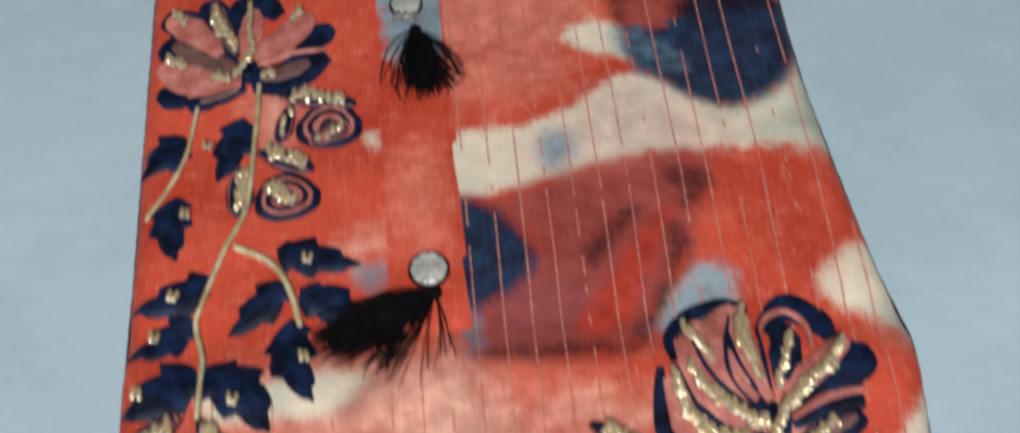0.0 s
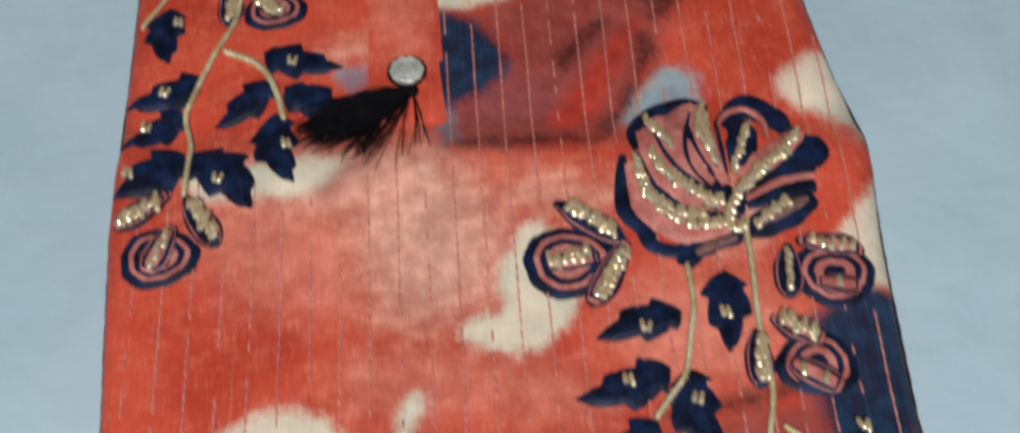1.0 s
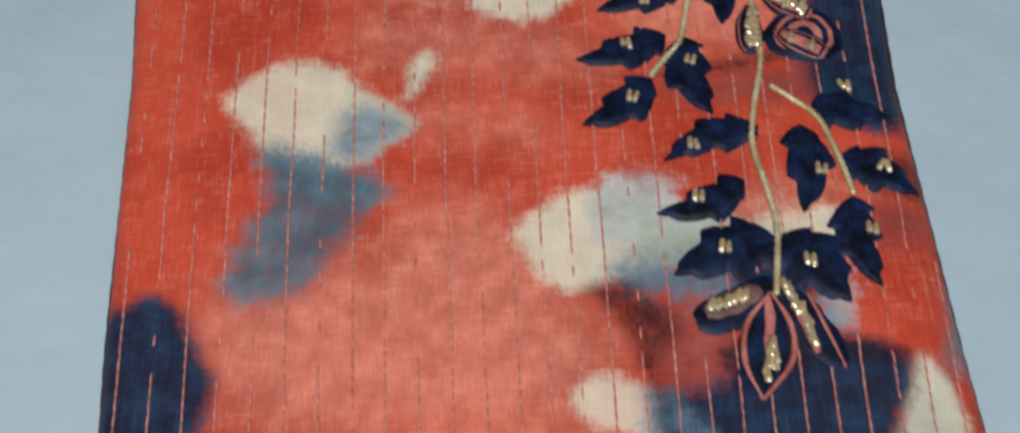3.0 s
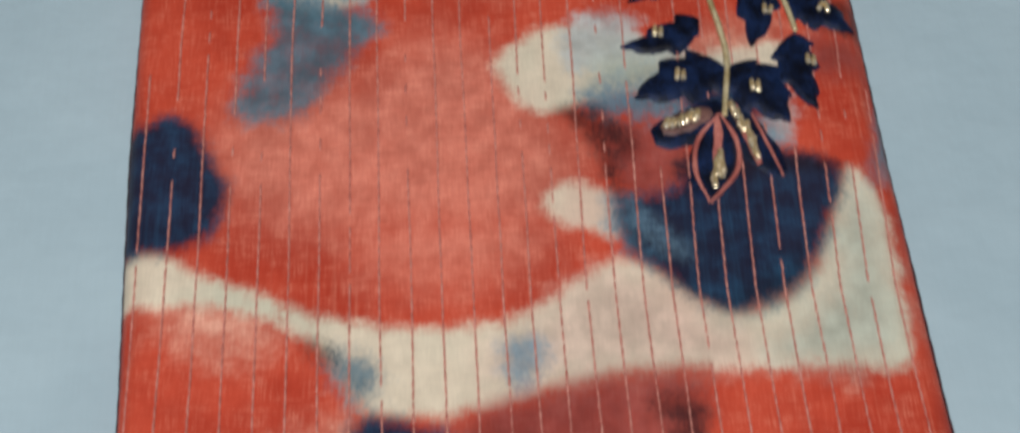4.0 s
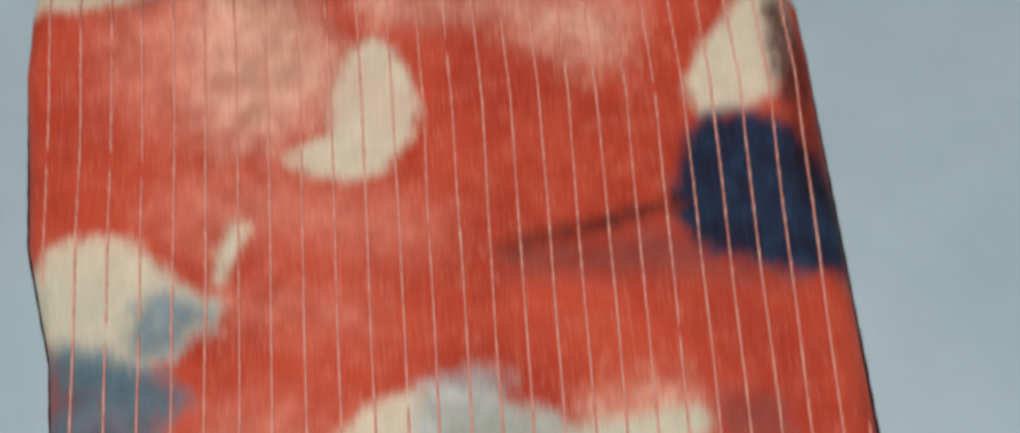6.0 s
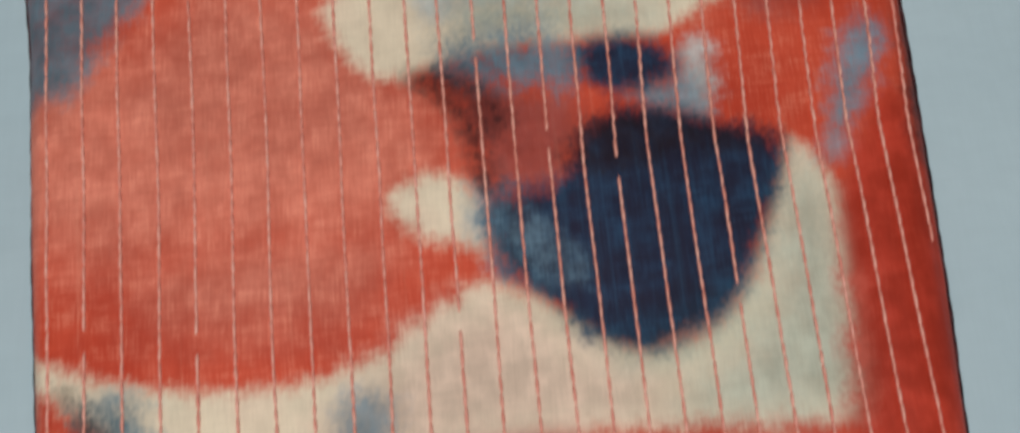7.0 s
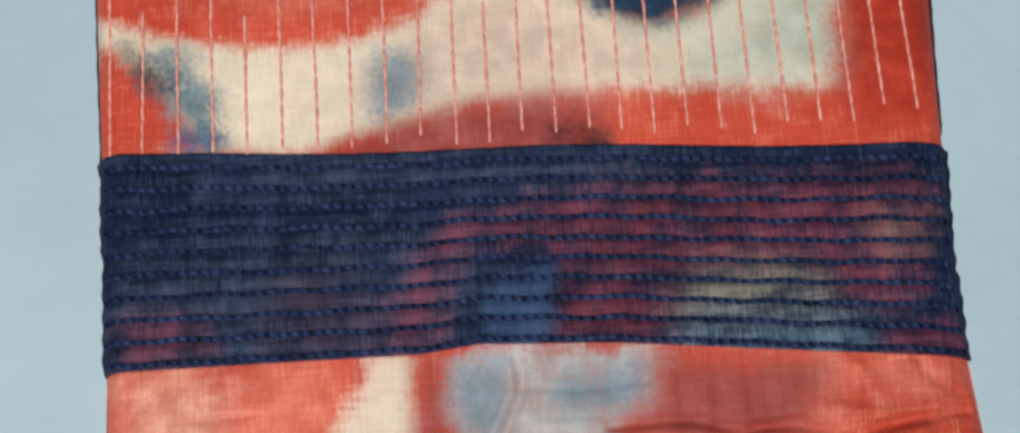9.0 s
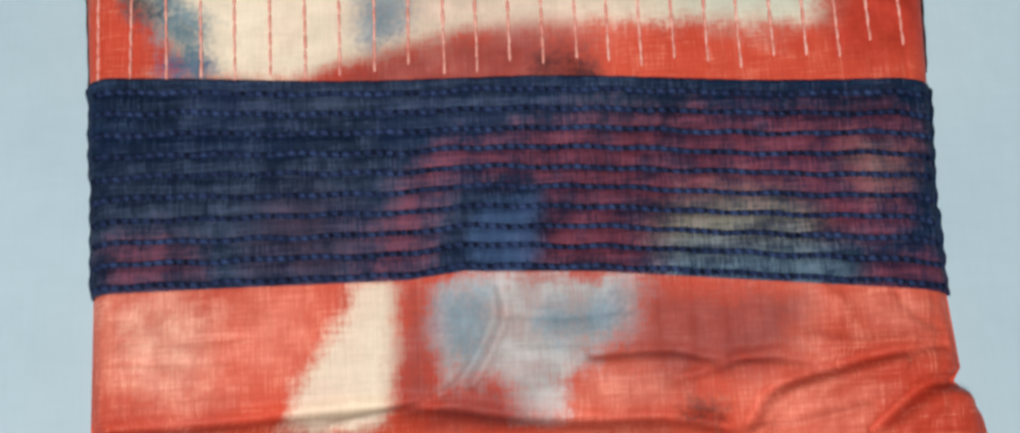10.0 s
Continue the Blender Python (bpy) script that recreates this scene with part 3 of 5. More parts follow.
ink("mist", [(-0.0119, -1.0064), (0.0071, -1.0063), (0.0100, -1.0142), (0.0050, -1.0280), (-0.0007, -1.0331), (-0.0100, -1.0250)], HEM)
ink("mist", [(0.0248, -1.0142), (0.0404, -1.0128), (0.0551, -1.0103), (0.0541, -1.0225), (0.0406, -1.0273), (0.0232, -1.0230)], HEM)
ink("maroon", [(0.0564, -1.0070), (0.0851, -1.0108), (0.1159, -1.0136), (0.1113, -1.0257), (0.1047, -1.0363), (0.0912, -1.0388), (0.0691, -1.0409), (0.0556, -1.0325), (0.0435, -1.0318), (0.0551, -1.0237)], HEM)
ink("maroon", [(-0.0030, -1.0383), (0.0088, -1.0379), (0.0179, -1.0469), (0.0225, -1.0524), (-0.0122, -1.0536), (-0.0118, -1.0431)], HEM)
ink("dark", [(0.0672, -1.0511), (0.0749, -1.0499), (0.0836, -1.0504), (0.0851, -1.0569), (0.0743, -1.0563)], HEM)
ink("bloom", [(-0.1232, -1.0090), (-0.1135, -1.0051), (-0.0864, -1.0066), (-0.0778, -1.0202), (-0.0842, -1.0402), (-0.0970, -1.0426), (-0.1130, -1.0365), (-0.1229, -1.0231)], HEM)
ink("bloom", [(-0.0733, -1.0030), (-0.0538, -1.0073), (-0.0541, -1.0226), (-0.0692, -1.0293), (-0.0777, -1.0180)], HEM)
ink("wash", [(-0.1178, -1.0071), (-0.0929, -1.0085), (-0.0896, -1.0271), (-0.1099, -1.0281)], HEM)
ink("bloom", [(0.0379, -1.0337), (0.0533, -1.0335), (0.0669, -1.0419), (0.0639, -1.0514), (0.0379, -1.0505), (0.0316, -1.0464)], HEM)
ink("bloom", [(0.1302, -1.0155), (0.1553, -1.0192), (0.1520, -1.0279), (0.1356, -1.0259)], HEM)
ink("bloom", [(0.0970, -1.0468), (0.1147, -1.0445), (0.1335, -1.0520), (0.1130, -1.0606), (0.0948, -1.0574)], HEM)
ink("bloom", [(0.1123, -1.0168), (0.1212, -1.0162), (0.1156, -1.0369), (0.1066, -1.0386)], HEM)
ink("faded", [(-0.1240, -0.9675), (-0.0840, -0.9651), (-0.0415, -0.9582), (-0.0146, -0.9597), (0.0027, -0.9722), (0.0015, -0.9994), (-0.0578, -1.0005), (-0.1234, -0.9991)], BAND)
ink("faded", [(-0.0908, -0.9295), (-0.0000, -0.9346), (0.0674, -0.9455), (0.0670, -0.9502), (-0.0119, -0.9482), (-0.0907, -0.9390)], BAND)
ink("wine", [(0.0429, -0.9500), (0.0890, -0.9499), (0.1517, -0.9521), (0.1582, -0.9618), (0.1535, -0.9786), (0.1462, -0.9963), (0.1211, -0.9962), (0.1210, -0.9859), (0.1041, -0.9785), (0.0721, -0.9832), (0.0269, -0.9820), (0.0274, -0.9742), (0.0301, -0.9705), (0.0137, -0.9696), (0.0145, -0.9551)], BAND)
ink("wine", [(0.0265, -0.9781), (0.0723, -0.9806), (0.0652, -0.9906), (0.0653, -1.0046), (0.0257, -1.0024)], BAND)
ink("wine", [(0.1338, -1.0058), (0.1626, -1.0049), (0.1625, -1.0150), (0.1329, -1.0133)], BAND)
ink("wine", [(-0.0202, -0.9735), (-0.0149, -0.9648), (-0.0059, -0.9575), (0.0092, -0.9571), (0.0231, -0.9552), (0.0225, -0.9669), (-0.0050, -0.9679), (-0.0105, -0.9792), (-0.0105, -0.9943), (-0.0224, -1.0024), (-0.0310, -1.0019), (-0.0280, -0.9833)], BAND)
ink("wine", [(-0.1192, -0.9852), (-0.0921, -0.9854), (-0.0908, -0.9999), (-0.1189, -0.9983)], BAND)
ink("plum", [(-0.0711, -0.9809), (-0.0562, -0.9715), (-0.0340, -0.9779), (-0.0281, -0.9883), (-0.0322, -1.0019), (-0.0701, -1.0010)], BAND)
ink("slate", [(0.0038, -0.9787), (0.0203, -0.9758), (0.0280, -0.9749), (0.0250, -1.0023), (-0.0003, -1.0005)], BAND)
ink("olive", [(0.0736, -0.9807), (0.0917, -0.9765), (0.1114, -0.9815), (0.1218, -0.9898), (0.1174, -0.9960), (0.1022, -0.9977), (0.0846, -0.9980), (0.0648, -0.9956), (0.0654, -0.9880)], BAND)
ink("rub", [(0.0648, -0.9956), (0.1273, -0.9966), (0.1335, -1.0083), (0.1255, -1.0129), (0.0675, -1.0085)], BAND)
ink("olive", [(0.1309, -0.9656), (0.1523, -0.9681), (0.1524, -0.9773), (0.1381, -0.9804)], BAND)
# placket: grey tab at the top, pale worn places lower down
ink("mist", [(-0.060, 0.235), (-0.010, 0.235), (-0.012, 0.150), (-0.022, 0.128), (-0.046, 0.130), (-0.050, 0.160)], PLACKET)
ink("haze", [(-0.060, 0.235), (-0.010, 0.235), (-0.012, 0.150), (-0.022, 0.128), (-0.046, 0.130), (-0.050, 0.160)], PLACKET)
ink("bloom", [(-0.046, 0.066), (-0.030, 0.070), (-0.026, 0.030), (-0.036, 0.012), (-0.044, 0.030)], PLACKET)


def rounded(pts, times=1):
    p = np.array(pts, float)
    for _ in range(times):
        nxt = np.roll(p, -1, 0)
        p = np.stack([0.75 * p + 0.25 * nxt, 0.25 * p + 0.75 * nxt], 1).reshape(-1, 2)
    return p


def inside_distance(x, y, pts):
    """Distance from the outline, positive inside it."""
    p = rounded(pts)
    far, inside = np.full(x.shape, 9.0), np.zeros(x.shape, bool)
    for a, b in zip(p, np.roll(p, -1, 0)):
        e = b - a
        t = np.clip(((x - a[0]) * e[0] + (y - a[1]) * e[1]) / (e @ e + 1e-12), 0, 1)
        far = np.minimum(far, np.hypot(x - a[0] - t * e[0], y - a[1] - t * e[1]))
        if a[1] != b[1]:
            inside ^= ((a[1] > y) != (b[1] > y)) & (x < e[0] * (y - a[1]) / e[1] + a[0])
    return np.where(inside, far, -far)


def lay_print(me, where, repeats=(0,), clear=None, also=()):
    n = len(me.vertices)
    co = np.empty(n * 3)
    me.vertices.foreach_get("co", co)
    x, y = co[0::3], co[1::3]
    fields = {layer: np.full(n, -0.05) for layer in INKS}
    for layer, pts in where:
        for k in repeats:
            p = np.array(pts) + np.array(PERIOD) * k
            lo, hi = p.min(0) - 0.03, p.max(0) + 0.03
            near = np.nonzero((x > lo[0]) & (x < hi[0]) & (y > lo[1]) & (y < hi[1]))[0]
            if len(near):
                fields[layer][near] = np.maximum(fields[layer][near], inside_distance(x[near], y[near], p))
    for layer, grow in (("dark", 0.0008), ("navy", 0.0012), ("cream", 0.0010), ("teal", 0.0012)):
        fields[layer] += grow
    for layer, f in fields.items():
        if clear is not None:
            f[clear(x, y)] = -0.05
    for layer, pts in also:
        fields[layer] = np.maximum(fields[layer], inside_distance(x, y, np.array(pts)))
    for layer, f in fields.items():
        me.attributes.new(layer, "FLOAT", "POINT").data.foreach_set("value", f)


def cloth_panel(name, ys, height, mat, cols=190, skirt=True, spread=0.0):
    """A panel of cloth across the tunic's width, with its turned-down side folds, and its underside."""
    s = np.linspace(-1, 1, cols)
    s = np.sign(s) * (1 - (1 - np.abs(s)) ** 1.25)     # closer columns at the folds
    verts = []
    for y in ys:
        x0, x1 = left_edge(y) - spread, right_edge(y) + spread
        xs = x0 + (s + 1) / 2 * (x1 - x0)
        verts.append(np.stack([xs, np.full(cols, y), height(xs, np.full(cols, y))], 1))
    top = np.concatenate(verts)
    rows = len(ys)
    faces = [f[::-1] for f in grid_faces(rows, cols)] if ys[0] < ys[-1] else grid_faces(rows, cols)
    faces = [f[::-1] for f in faces]
    if skirt:
        rim = [i * cols for i in range(rows)] + [(rows - 1) * cols + j for j in range(1, cols)] \
            + [i * cols + cols - 1 for i in range(rows - 2, -1, -1)] + [j for j in range(cols - 2, 0, -1)]
        low = top[rim].copy()
        low[:, 2] = np.minimum(low[:, 2] - 0.0012, -THICK + 0.0004)
        n = len(top)
        top = np.concatenate([top, low])
        faces += [(rim[i], rim[(i + 1) % len(rim)], n + (i + 1) % len(rim), n + i) for i in range(len(rim))]
        faces.append(tuple(range(n, n + len(rim))))
    return mesh_of(name, top, faces, mat)


# ---- room and sheet ----
box("floor", (-2.2, -3.2, -0.12), (2.2, 2.2, -0.03), FLOOR)
box("ceiling", (-2.2, -3.2, 2.6), (2.2, 2.2, 2.7), WALL)
box("wall_north", (-2.2, 2.2, -0.12), (2.2, 2.3, 2.7), WALL)
box("wall_south", (-2.2, -3.3, -0.12), (2.2, -3.2, 2.7), WALL)
box("wall_west", (-2.3, -3.3, -0.12), (-2.2, 2.3, 2.7), WALL)
box("wall_east", (2.2, -3.3, -0.12), (2.3, 2.3, 2.7), WALL)


def bed_sheet():
    xs = np.concatenate([np.linspace(-1.5, -0.5, 26)[:-1], np.linspace(-0.5, 0.5, 170), np.linspace(0.5, 1.5, 26)[1:]])
    ys = np.concatenate([np.linspace(-2.4, -1.4, 26)[:-1], np.linspace(-1.4, 0.5, 300), np.linspace(0.5, 1.5, 26)[1:]])
    gx, gy = np.meshgrid(xs, ys)
    z = -THICK - 0.0012 + 0.0010 * np.sin(7 * gx + 2) * np.sin(5 * gy + 1)
    # soft folds in the sheet beside the border
    for x0, y0, ang, amp, wid, run in ((0.245, -0.95, 78, 0.0035, 0.010, 0.16), (0.215, -1.02, 62, 0.0028, 0.008, 0.10), (0.29, -0.86, 84, 0.0030, 0.012, 0.2),
                                       (-0.19, -1.0, 95, 0.0020, 0.010, 0.15), (-0.30, -0.4, 88, 0.0016, 0.014, 0.3), (0.30, -0.2, 96, 0.0016, 0.016, 0.3)):
        c, s = math.cos(radians(ang)), math.sin(radians(ang))
        u, v = (gx - x0) * c + (gy - y0) * s, -(gx - x0) * s + (gy - y0) * c
        z = z + 1.9 * amp * bell(u, run) * bell(v - 0.02 * np.sin(9 * u), wid)
    under = (gx > left_edge(gy) - 0.012) & (gx < right_edge(gy) + 0.012) & (gy < 0.32)
    z = np.where(under, -THICK - 0.0012, z)
    rows, cols = gx.shape
    verts = np.stack([gx, gy, z], -1).reshape(-1, 3)
    n = len(verts)
    low = verts.copy()
    low[:, 2] = -0.030
    rim = [i * cols for i in range(rows)] + [(rows - 1) * cols + j for j in range(1, cols)] \
        + [i * cols + cols - 1 for i in range(rows - 2, -1, -1)] + [j for j in range(cols - 2, 0, -1)]
    faces = grid_faces(rows, cols)
    verts = np.concatenate([verts, low[rim]])
    faces += [(rim[(i + 1) % len(rim)], rim[i], n + i, n + (i + 1) % len(rim)) for i in range(len(rim))]
    return tagged(new("sheet", mesh_of("sheet", verts, faces, SHEET)), "pale blue-grey cotton sheet spread flat under the tunic", "sheet")


bed_sheet()

# ---- the tunic ----
tunic = tagged(new("tunic"), "red printed cotton tunic with navy floral embroidery laid on a sheet", "tunic")


def left_yoke(x, y):
    return (x < -0.017) & (y > -0.030)


panel_mesh = cloth_panel("front_panel", np.concatenate([np.arange(-0.975, 0.30, 0.0024)]), relief, COTTON)
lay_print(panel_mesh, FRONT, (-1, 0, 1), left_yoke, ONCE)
front = part("front_panel", panel_mesh, tunic, "red cotton front printed with cream, teal and navy shapes")

WRINKLES = [
    ([(-0.129, -1.047), (-0.086, -1.0465), (-0.048, -1.0445), (-0.015, -1.0445), (0.016, -1.050), (0.043, -1.052), (0.065, -1.0526), (0.085, -1.057)], -0.0030, 0.0026),
    ([(-0.130, -1.060), (-0.06, -1.057), (-0.01, -1.056), (0.06, -1.064)], 0.0050, 0.0085),
    ([(-0.045, -1.050), (-0.030, -1.047), (-0.012, -1.043)], 0.0016, 0.0014),
    ([(0.008, -1.006), (0.009, -1.016), (0.004, -1.027), (-0.003, -1.037), (-0.010, -1.042)], 0.0011, 0.0013),
    ([(0.012, -1.006), (0.013, -1.016), (0.008, -1.028), (0.001, -1.039)], -0.0015, 0.0013),
    ([(0.0414, -1.0306), (0.0667, -1.0304), (0.0829, -1.0340), (0.1050, -1.0330)], -0.0018, 0.0020),
    ([(0.040, -1.0350), (0.0667, -1.0350), (0.080, -1.0380)], 0.0012, 0.0030),
    ([(0.0681, -1.0403), (0.0848, -1.0369), (0.0939, -1.0341), (0.1156, -1.0369)], -0.0016, 0.0018),
    ([(0.0917, -1.0562), (0.1004, -1.0453), (0.1208, -1.0394), (0.1411, -1.0350), (0.160, -1.0330)], -0.0022, 0.0022),
    ([(0.0940, -1.0600), (0.1040, -1.0490), (0.1240, -1.0435), (0.1440, -1.0395)], 0.0026, 0.0034),
    ([(0.1325, -1.0606), (0.1505, -1.0476), (0.1640, -1.0455)], -0.0032, 0.0022),
    ([(0.1420, -1.0610), (0.1560, -1.0520), (0.1680, -1.0515)], 0.0030, 0.0040),
    ([(0.1142, -1.0291), (0.1271, -1.0321), (0.1492, -1.0322)], 0.0012, 0.0022),
    ([(0.0937, -1.0590), (0.1090, -1.0571), (0.1300, -1.0532)], 0.0014, 0.0016),
    ([(0.120, -1.012), (0.128, -1.022), (0.124, -1.034)], 0.0010, 0.0024),
    ([(0.145, -1.014), (0.152, -1.024), (0.160, -1.028)], -0.0010, 0.0020),
    ([(-0.118, -1.018), (-0.095, -1.0195), (-0.075, -1.019)], -0.0006, 0.0009),
    ([(-0.118, -1.025), (-0.095, -1.0265), (-0.078, -1.026)], -0.0006, 0.0009),
    ([(0.012, -1.016), (0.034, -1.018), (0.056, -1.016)], -0.0006, 0.0010),
    ([(0.016, -1.026), (0.034, -1.027), (0.050, -1.028)], -0.0006, 0.0010),
]


def hem_relief(x, y):
    z = relief(x, y) - 0.0016
    for pts, amp, wid in WRINKLES:
        line = curve_through(pts, 6)
        far = np.full(x.shape, 9.0)
        for a, b in zip(line[:-1], line[1:]):
            e = b - a
            t = np.clip(((x - a[0]) * e[0] + (y - a[1]) * e[1]) / (e @ e), 0, 1)
            far = np.minimum(far, np.hypot(x - a[0] - t * e[0], y - a[1] - t * e[1]))
        z = z + 1.3 * amp * bell(far, wid)
    return np.maximum(z, -THICK)


hem_mesh = cloth_panel("hem_panel", np.concatenate([np.arange(-1.26, -1.085, 0.004), np.arange(-1.085, -0.978, 0.0011)]), hem_relief, COTTON, 260, spread=0.0005)
lay_print(hem_mesh, HEM)
part("hem_panel", hem_mesh, tunic, "creased red, grey and cream cotton below the border")


# border band: slanted strip across the tunic, with couched cords
def band_top(x):
    return -0.9325 - 0.053 * x + 0.0008 * np.sin(40 * x)


def band_bottom(x):
    return np.interp(x, [-0.13, -0.02, 0.0, 0.045, 0.165], [-1.002, -1.0030, -1.0008, -1.0035, -1.0165])


CORDS = 10


def border_band():
    cols, rows = 220, 121
    verts = []
    for i in range(rows):
        v = i / (rows - 1)
        quilt = 0.0007 * math.cos(2 * math.pi * ((1 - v) * CORDS - 0.25))     # puffed between the couched rows
        for j in range(cols):
            s = j / (cols - 1)
            x = -0.13 + s * 0.297
            y = float(band_bottom(x) * (1 - v) + band_top(x) * v)
            x0 = float(left_edge(y)) - 0.0010 + 0.0008 * noise.noise((y * 70, 0, 5))
            x1 = float(right_edge(y)) + 0.0012 + 0.0012 * noise.noise((y * 70, 3, 5))
            x = x0 + s * (x1 - x0)
            inset = min(max(x, x0 + 0.0011), x1 - 0.0013)
            lip = min(1.0, min(v, 1 - v) * 60) + 0.3 * noise.noise((x * 60, y * 60, 3))
            verts.append((x, y, surf(inset, y) + 0.0004 + 0.0013 * lip + quilt))
    return mesh_of("border_band", verts, grid_faces(rows, cols), BORDER_CLOTH)


band_mesh = border_band()
lay_print(band_mesh, BAND)
band = part("border_band", band_mesh, tunic, "navy border band with maroon and grey tie-dye blots and couched cords")


def twisted_cord(name, line, radius, lay, mat, sides=8, lobes=2, second=None):
    """A rope of lobes strands laid along the points of line."""
    line = np.array(line, float)
    along = np.concatenate([[0], np.cumsum(np.linalg.norm(np.diff(line, axis=0), axis=1))])
    verts = []
    for i, c in enumerate(line):
        ahead = line[min(i + 1, len(line) - 1)] - line[max(i - 1, 0)]
        ahead = ahead / (np.linalg.norm(ahead) + 1e-12)
        side = np.cross(ahead, (0, 0, 1))
        side = side / (np.linalg.norm(side) + 1e-12)
        up = np.cross(side, ahead)
        turn = along[i] / lay * 2 * math.pi
        end = 0.35 if i in (0, len(line) - 1) else 1.0
        for j in range(sides):
            a = 2 * math.pi * j / sides
            r = radius * end * (0.60 + 0.70 * abs(math.cos((lobes * a + turn) / 2)))
            verts.append(c + side * (r * math.cos(a)) + up * (r * math.sin(a)))
    n = len(line)
    faces = grid_faces(n, sides, closed=True)
    faces += [tuple(range(sides))[::-1], tuple(range((n - 1) * sides, n * sides))]
    me = mesh_of(name, verts, faces, mat, *([second] if second else []))
    if second:      # strands of two shades
        turns = [int((lobes * 2 * math.pi * (j + 0.5) / sides + along[i] / lay * 2 * math.pi) / (2 * math.pi)) % 2 for i in range(n - 1) for j in range(sides)]
        me.polygons.foreach_set("material_index", turns + [0, 0])
    return me


for row in range(CORDS):
    v = 1 - (row + 0.75) / CORDS
    line = []
    for x in np.arange(-0.1275, 0.1655, 0.0005):
        y = float(band_bottom(x) * (1 - v) + band_top(x) * v) + 0.0007 * noise.noise((x * 40, row * 3.1, 0)) + 0.0003 * math.sin(x * 260 + row)
        if float(left_edge(y)) + 0.002 < x < float(right_edge(y)) - 0.002:
            line.append((x, y, surf(x, y) + 0.0013 + 0.0003 * noise.noise((x * 90, row * 5.3, 2))))
    part("cord", twisted_cord("cord", line, 0.00095, 0.0019, CORD, 8, 2, DARK_CORD), band)


# narrow dark cords added along both sides, where the folds meet the sheet
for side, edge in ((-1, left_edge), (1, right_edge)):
    edge_line = [(float(edge(y)) + side * (0.0004 + 0.0003 * noise.noise((y * 40, side, 2))), y, -THICK + 0.0009) for y in np.arange(-0.935, 0.29, 0.004)]
    part("side_line", twisted_cord("side_line", edge_line, 0.0006, 0.006, EDGE_CORD), tunic, "narrow dark line where the fold meets the sheet")


# ---- running stitches, one part a line ----
def stitch_line(k):
    """One thread that comes up in long stitches and dives under the cloth between them."""
    rng = random.Random(100 + k)
    y, runs, upper = 0.29, [[]], 0
    while y > -0.928 + 0.0013 * (k % 3):
        worn_in = y > -0.56                      # flattened into the cloth above the cross crease
        loose = -0.70 < y <= -0.56
        if not worn_in and not upper:
            runs.append([])
            upper = len(runs) - 1                # the first run of full-bodied thread
        run = 0.0050 + rng.uniform(-0.0008, 0.0014)
        gap = (0.0014 if loose else 0.0003) + rng.uniform(-0.0002, 0.0004)
        xm = float(stitch_x(k, y)) + 0.0006 * noise.noise((k * 3.7, y * 9, 1.0)) + 0.0004 * noise.noise((k * 1.9, y * 22, 4.0))
        inside = all(float(left_edge(q)) + 0.004 < xm < float(right_edge(q)) - 0.0045 for q in (y + 0.004, y, y - run - 0.004))
        if inside and not (xm < -0.0165 and y > -0.055):
            sunk = rng.random() < 0.02 or (y > -0.33 and noise.noise((k * 0.9, y * 11, 7.0)) > 0.12 and rng.random() < 0.7)
            lean = rng.uniform(-0.00012, 0.00012)
            thick = (0.00048 if worn_in else 0.00068 if loose else 0.00058) * rng.uniform(0.9, 1.12)
            dip = -0.0004 if loose else -0.0001
            for f, h, r in ((0.0, dip, 0.75), (0.12, 0.00018, 0.9), (0.5, 0.00042, 1.0), (0.88, 0.00018, 0.9), (1.0, dip, 0.75)):
                yy, xx = y - run * f, xm + lean * (f - 0.5) * 2
                runs[-1].append((xx, yy, surf(xx, yy) + (-0.0009 if sunk else h), thick * r))
        elif runs[-1]:
            runs.append([])
        y -= run + gap
    for i, rings in enumerate(runs):
        if len(rings) > 12:
            verts = [(x + r * math.cos(math.pi * a / 3), y, z + r * math.sin(math.pi * a / 3)) for x, y, z, r in rings for a in range(6)]
            part("stitch_line", mesh_of("stitch_line", verts, grid_faces(len(rings), 6, closed=True), WORN_STITCH if i < upper else STITCH), tunic)


for k in range(-15, 16):
    stitch_line(k)


# ---- placket ----
def placket():
    cols, rows = 26, 150
    verts = []
    for i in range(rows):
        y = -0.030 + 0.325 * i / (rows - 1)
        for j in range(cols):
            s = j / (cols - 1)
            x = -0.0535 + 0.035 * s + 0.0015 * max(0, y) / 0.3
            lip = min(1.0, min(s, 1 - s) * 12, i / 2)
            verts.append((x, y, surf(x, y) + 0.0001 + 0.0013 * lip - 0.0004 * math.exp(-((min(s, 1 - s) - 0.09) / 0.025) ** 2)))
    return mesh_of("placket", verts, grid_faces(rows, cols), COTTON)


placket_mesh = placket()
lay_print(placket_mesh, PLACKET)
strip = part("placket", placket_mesh, tunic, "raised red placket strip with a grey patch")


